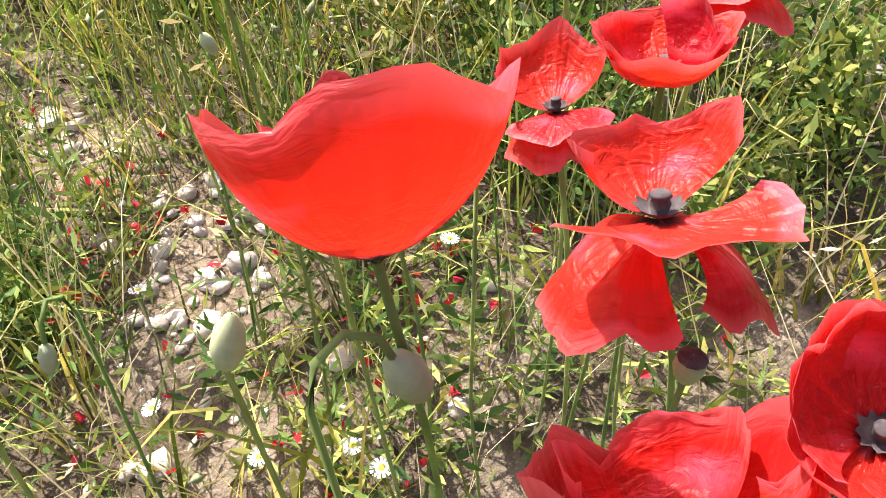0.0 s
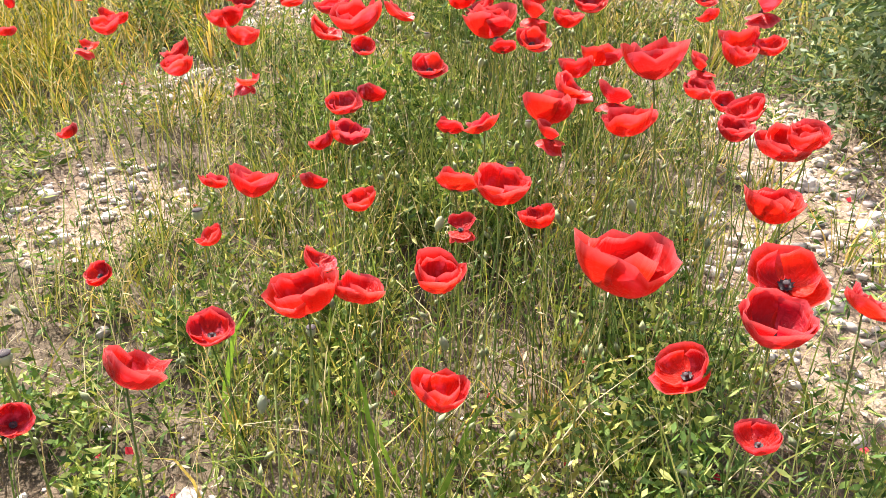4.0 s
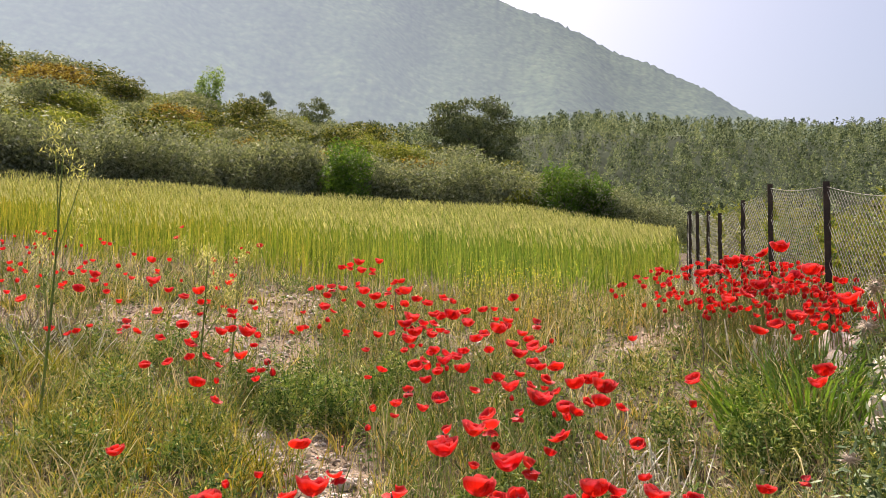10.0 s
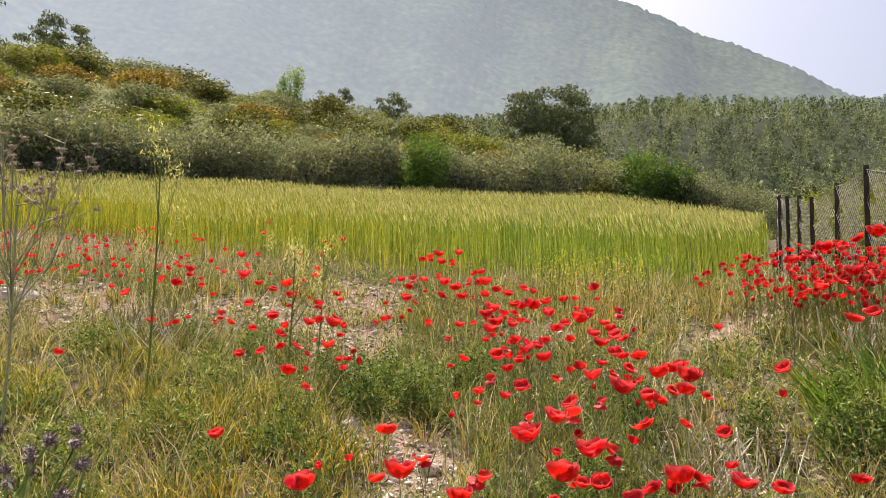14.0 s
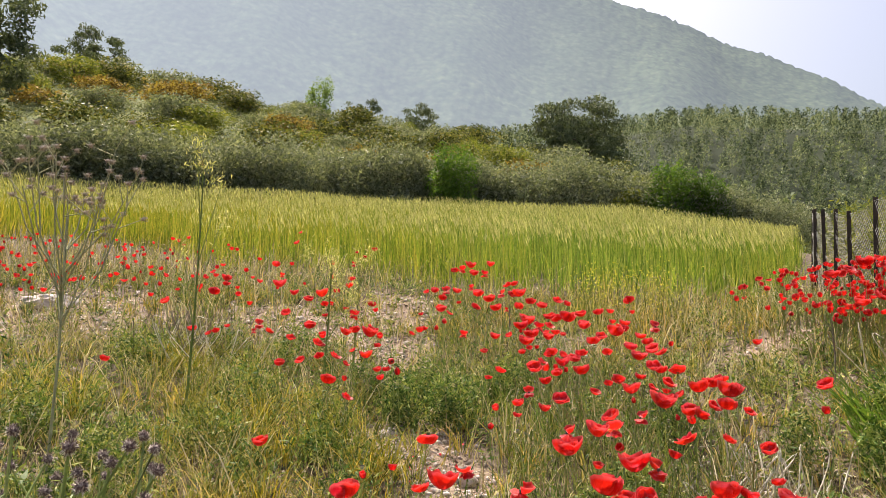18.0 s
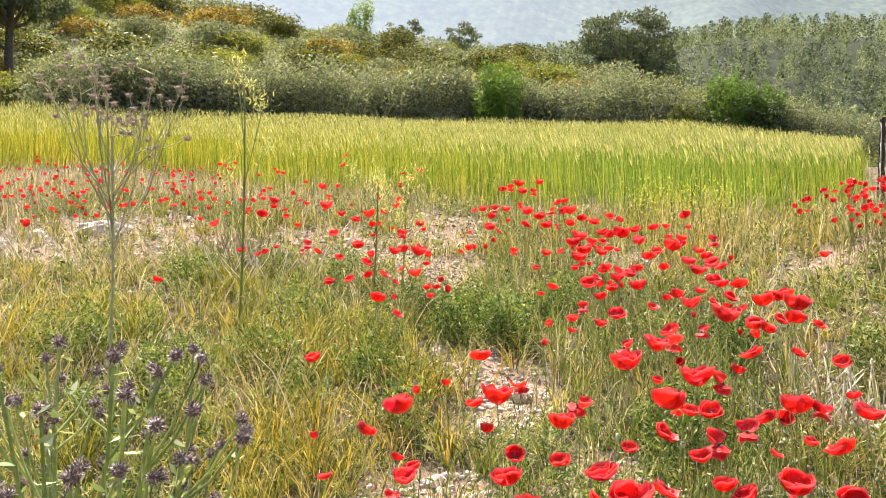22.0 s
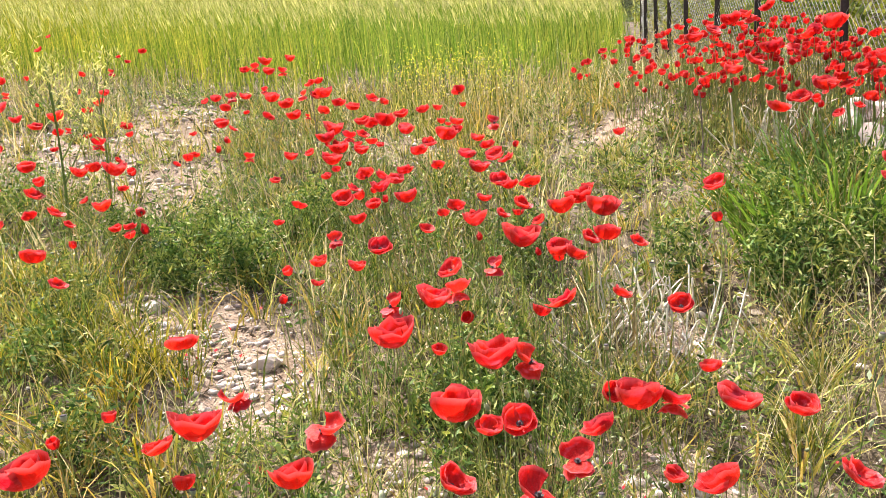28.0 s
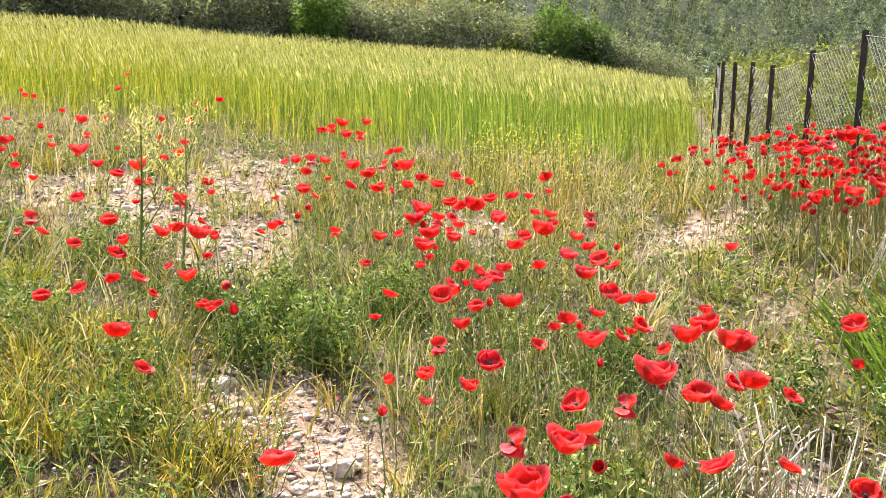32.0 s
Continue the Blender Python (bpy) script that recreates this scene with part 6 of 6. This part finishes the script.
def poppy_bud(x, y, tall, L, az, seed, upright=False):
    """A nodding hairy bud on a hooked stem."""
    rng = np.random.default_rng(seed)
    thing = tagged(new("poppy_bud"), "nodding pale-green hairy poppy bud on a hooked stem", "poppy bud", "poppy buds")
    thing.matrix_basis = Matrix.Translation((x, y, float(height(x, y)))) @ pose(0, 0, 0, 0, 0, az)
    hook = 0.022
    if upright:
        v, q = tube([(0, 0, -0.03), (0.012, 0.004, tall * 0.5), (0, 0, tall)], [0.0014] * 3, 6)
        part("stem", quad_mesh("stem", v, q, STEM, True), thing)
        part("bud", bud_mesh(L, seed), thing, "", Matrix.Translation((0, 0, tall)) @ pose(0, 0, 0, 0, 18, 0))
        tagged(thing, "upright pale-green poppy bud on a thin stem")
        return
    p = [(0, 0, -0.03), (0.01, 0, tall * 0.5), (0, 0, tall - hook)] + [(hook * 0.6 * (1 - math.cos(t)), 0, tall - hook + hook * math.sin(t)) for t in (0.8, 1.6, 2.4, 2.9)]
    v, q = tube(p, [0.0014] * len(p), 5)
    part("stem", quad_mesh("stem", v, q, STEM, True), thing)
    part("bud", bud_mesh(L, seed), thing, "", Matrix.Translation(p[-1]) @ pose(0, 0, 0, 0, 160, 0))


def seed_pod(x, y, tall, r, seed):
    rng = np.random.default_rng(seed)
    thing = tagged(new("poppy_seed_pod"), "grey-green poppy seed pod with a dark flat cap", "seed pod", "poppy seed pods")
    thing.matrix_basis = Matrix.Translation((x, y, float(height(x, y)))) @ pose(0, 0, 0, rng.normal() * 4, rng.normal() * 4, rng.random() * 360)
    v, q = tube([(0, 0, -0.03), (0.01, 0.004, tall * 0.5), (0, 0, tall)], [0.0014] * 3, 5)
    part("stem", quad_mesh("stem", v, q, STEM, True), thing)
    v, q = lathe([(0.0003, 0), (r * 0.7, r * 0.35), (r, r * 1.3), (r * 0.85, r * 2.0), (0.0003, r * 2.1)], 10)
    part("pod", quad_mesh("pod", v, q, POD, True), thing, "", Matrix.Translation((0, 0, tall)))
    v, q = lathe([(0.0003, r * 2.05), (r * 0.95, r * 2.0), (r * 0.9, r * 2.15), (r * 0.4, r * 2.35), (0.0003, r * 2.3)], 10)
    part("cap", quad_mesh("cap", v, q, CENTRE, True), thing, "dark flat cap", Matrix.Translation((0, 0, tall)))


# the buds and pods beside the start of the walk
poppy_bud(0.081, -0.349, 0.50, 0.024, 20, 601, True)
poppy_bud(0.112, -0.395, 0.56, 0.026, 20, 602)
poppy_bud(0.200, -0.204, 0.45, 0.020, 200, 603)
poppy_bud(0.019, -0.014, 0.42, 0.020, 10, 604)
poppy_bud(-0.02, -0.22, 0.42, 0.018, 250, 605)
seed_pod(0.190, -0.365, 0.47, 0.0062, 606)
seed_pod(0.126, -0.282, 0.51, 0.0060, 607)
seed_pod(0.226, -0.22, 0.40, 0.0065, 610)
rng = np.random.default_rng(460)
for i in range(46):
    px, py, ph, _ = POPPIES_ALL[int(rng.integers(0, 150))]
    x, y = px + rng.normal() * 0.09, py + rng.normal() * 0.09
    if i % 2:
        poppy_bud(x, y, ph * rng.uniform(0.75, 1.05), rng.uniform(0.016, 0.024), rng.random() * 360, 470 + i)
    else:
        seed_pod(x, y, ph * rng.uniform(0.75, 1.05), rng.uniform(0.005, 0.008), 470 + i)


def rock(name, label, x, y, s, seed, sink=0.42, mat_=None):
    rng = np.random.default_rng(seed)
    bm = bmesh.new()
    bmesh.ops.create_icosphere(bm, subdivisions=3, radius=1)
    for v in bm.verts:
        n = noise.noise(Vector(v.co) * 1.3 + Vector((seed, 0, 0))) * 0.5 + noise.noise(Vector(v.co) * 3.1 + Vector((0, seed, 0))) * 0.18
        v.co *= 1 + n
        # flatten some sides
        for k in range(3):
            d = Vector((math.sin(seed * (k + 1)), math.cos(seed * (k + 2)), 0.4 * (k - 1))).normalized()
            over = v.co.dot(d) - 0.72
            if over > 0:
                v.co -= d * over * 0.85
        v.co = Vector((v.co.x * s[0], v.co.y * s[1], v.co.z * s[2]))
    me = bpy.data.meshes.new(name)
    bm.to_mesh(me)
    bm.free()
    me.materials.append(mat_ or STONE)
    ob = tagged(new(name, me), label, "rock", "loose rocks")
    ob.matrix_basis = Matrix.Translation((x, y, float(height(x, y)) + s[2] * (1 - sink) - s[2] * 0.3)) @ pose(0, 0, 0, 0, 0, seed * 40)


rock("rock", "weathered pale limestone rock in the grass", 2.30, 3.33, (0.15, 0.12, 0.13), 3, 0.15)
rock("rock", "weathered brownish limestone rock in the grass", 2.17, 3.08, (0.14, 0.11, 0.11), 5, 0.15)
rock("rock", "bright white limestone rock in the grass", 2.25, 2.84, (0.14, 0.11, 0.12), 8, 0.15)
rock("rock", "white limestone rock with a reddish earthy side", 2.05, 2.55, (0.15, 0.12, 0.13), 11, 0.15)
rock("rock", "flat white limestone slab among dry stalks", -4.42, 6.03, (0.28, 0.18, 0.09), 14)
rock("rock", "pale limestone rock among dry stalks", -4.95, 5.77, (0.12, 0.09, 0.06), 17)
rock("rock", "pale limestone rock among dry stalks", -5.15, 5.5, (0.09, 0.08, 0.05), 19)
for i, (x, y, s) in enumerate(((-0.34, 2.78, 0.05), (-0.5, 2.5, 0.045), (-0.8, 3.3, 0.05), (-0.62, 2.05, 0.04), (0.06, 2.0, 0.03), (0.02, 1.9, 0.026), (-0.28, 0.5, 0.024), (0.98, 1.2, 0.035), (1.05, 1.5, 0.03), (-4.5, 3.9, 0.08), (-3.15, 2.5, 0.06), (-0.42, 0.3, 0.022), (-0.5, 0.44, 0.02), (-0.05, 0.16, 0.02))):
    rock("stone", "loose pale stone on the bare soil", x, y, (s, s * 0.8, s * 0.6), 23 + i * 2, 0.35)


def daisy(x, y, tall, seed):
    rng = np.random.default_rng(seed)
    thing = tagged(new("daisy"), "small white daisy with a yellow centre", "daisy", "daisies")
    thing.matrix_basis = Matrix.Translation((x, y, float(height(x, y)))) @ pose(0, 0, 0, rng.normal() * 8, rng.normal() * 8, 0)
    v, q = tube([(0, 0, -0.02), (0.004, 0, tall * 0.5), (0, 0, tall)], [0.0009] * 3, 4)
    part("stem", quad_mesh("stem", v, q, STEM, True), thing)
    for k in range(13):
        a = k * 2 * math.pi / 13
        d, s = np.array([math.cos(a), math.sin(a), 0.08]), np.array([-math.sin(a), math.cos(a), 0]) * 0.0016
        co = np.array([d * 0.003 - s * 0.5, d * 0.003 + s * 0.5, d * 0.010 + s, d * 0.010 - s])
        part("petal", quad_mesh("petal", co, [[0, 1, 2, 3]], WHITE), thing, "", Matrix.Translation((0, 0, tall)))
    v, q = lathe([(0.0002, 0.0022), (0.002, 0.0016), (0.0033, 0.0003), (0.003, -0.0008)], 8)
    part("centre", quad_mesh("centre", v, q, YELLOW, True), thing, "yellow centre", Matrix.Translation((0, 0, tall)))


for i, (x, y) in enumerate(((0.02, -0.12), (0.1, -0.14), (0.13, -0.18), (-0.06, -0.05), (0.2, 0.04), (-0.1, 0.03))):
    daisy(x, y, 0.09 + 0.02 * (i % 3), 520 + i)


def mustard():
    rng = np.random.default_rng(530)
    n = 300
    a, r = rng.random(n) * 6.28, np.sqrt(rng.random(n))
    roots = np.stack([0.9 + 0.5 * r * np.cos(a), 5.75 + 0.75 * r * np.sin(a)], -1)
    tall = rng.uniform(0.3, 0.5, n)
    v, q = blades(roots, tall, 0.005, rng.uniform(0.05, 0.3, n), rng, 0.3)
    tagged(new("mustard_stalks", quad_mesh("mustard_stalks", v, q, GRASS)), "pale green mustard stalks", "mustard", kind="stuff")
    tips = v.reshape(n, 8, 3)[:, 6]
    c = np.repeat(tips, 3, 0) + rng.normal(0, 1, (n * 3, 3)) * [0.045, 0.045, 0.07]
    v, i = leaf_quads(c, rng.random(len(c)) * 6.28, rng.uniform(-0.2, 0.6, len(c)), 0.013, 0.011, rng)
    tagged(new("mustard_blossom", quad_mesh("mustard_blossom", v, i, YELLOW)), "small yellow mustard blossoms", "blossom", kind="stuff")


mustard()


def fallen_petals():
    rng = np.random.default_rng(540)
    p = np.concatenate([np.stack([cx + rng.normal(0, s, n), cy + rng.normal(0, s, n)], -1) for cx, cy, s, n in ((-0.2, 0.25, 0.06, 26), (0.15, 0.05, 0.08, 22), (-0.45, 0.3, 0.12, 16), (-0.05, 0.0, 0.15, 26), (0.3, 0.5, 0.4, 40), (0.2, 1.8, 0.6, 60), (-0.6, 3.0, 0.3, 30))])
    c = np.column_stack([p, height(p[:, 0], p[:, 1]) + rng.uniform(0.004, 0.04, len(p))])
    v, i = leaf_quads(c, rng.random(len(c)) * 6.28, rng.uniform(-0.4, 0.6, len(c)), 0.018, 0.015, rng)
    return quad_mesh("fallen_petals", v, i, PETAL_BIT)


tagged(new("fallen_petals", fallen_petals()), "withered dark-red petals fallen on the soil", "petals", kind="stuff")


def dead_twig(x, y, tall, seed):
    rng = np.random.default_rng(seed)
    thing = tagged(new("dead_twig"), "thin dead branching twig standing in dry grass", "twig")
    thing.matrix_basis = Matrix.Translation((x, y, float(height(x, y))))
    p = np.stack([0.02 * np.sin(np.linspace(0, 3, 6)), np.zeros(6), np.linspace(-0.03, tall, 6)], -1)
    v, q = tube(p, np.linspace(0.006, 0.002, 6), 5)
    part("stem", quad_mesh("stem", v, q, TWIG, True), thing)
    for k in range(5):
        s = p[1 + k % 4]
        e = s + np.array([rng.normal() * 0.09, rng.normal() * 0.09, 0.12])
        v, q = tube([s, e], [0.003, 0.001], 4)
        part("branch", quad_mesh("branch", v, q, TWIG, True), thing)


dead_twig(1.55, 3.42, 0.5, 551)
dead_twig(-0.15, 4.9, 0.5, 552)


def straw_tangle(x, y, n, spread, seed, mat_=None, label="bleached tangle of bent dry stalks"):
    """Bleached bent stalks."""
    rng = np.random.default_rng(seed)
    pieces = []
    z0 = float(height(x, y))
    for k in range(n):
        a, b = rng.random() * 6.28, rng.random() * 6.28
        s = np.array([x + rng.normal() * spread, y + rng.normal() * spread, z0 - 0.02])
        t = np.linspace(0, 1, 7)
        R = rng.uniform(0.08, 0.2)
        p = s + np.stack([np.cos(a) * R * np.sin(t * 2.4), np.sin(a) * R * np.sin(t * 2.4), rng.uniform(0.15, 0.32) * np.sin(t * np.pi * rng.uniform(0.5, 0.85))], -1)
        pieces.append(tube(p, np.linspace(0.0035, 0.0015, 7), 4))
    v, q = join(pieces)
    return tagged(new("straw_tangle", quad_mesh("straw_tangle", v, q, mat_ or STRAW, True)), label, "dry stalks", kind="stuff")


straw_tangle(1.98, 3.5, 34, 0.12, 561)
straw_tangle(0.9, 2.45, 40, 0.16, 562)
straw_tangle(-2.3, 4.6, 50, 0.2, 563)
straw_tangle(-4.8, 5.2, 60, 0.6, 564)
straw_tangle(-2.56, 4.77, 90, 0.22, 565, TWIG, "grey-brown tangle of dead brushwood in the grass")


def broad_blades():
    """Two wide fresh grass leaves among the stems."""
    rng = np.random.default_rng(571)
    roots = np.array([(0.0, 0.34), (0.02, 0.36), (0.05, 0.42), (0.01, 0.33), (-0.03, 0.36), (0.07, 0.38), (-0.25, 0.62)])
    v, q = blades(roots, np.array([0.36, 0.4, 0.3, 0.25, 0.2, 0.28, 0.3]), 0.011, np.array([0.25, 0.1, 0.3, 0.5, 0.6, 0.4, 0.3]), rng, 0.6)
    # a lush tussock beside the drift
    n = 420
    a, r = rng.random(n) * 6.28, np.sqrt(rng.random(n))
    lush = np.stack([1.85 + 0.42 * r * np.cos(a), 2.85 + 0.32 * r * np.sin(a)], -1)
    v2, q2 = blades(lush, rng.uniform(0.2, 0.42, n), rng.uniform(0.009, 0.014, n), rng.uniform(0.2, 1.0, n), rng, 0.9, a)
    return quad_mesh("broad_grass", *join([(v, q), (v2, q2)]), LIME)


tagged(new("broad_grass", broad_blades()), "broad fresh-green grass leaves", "grass", kind="stuff")
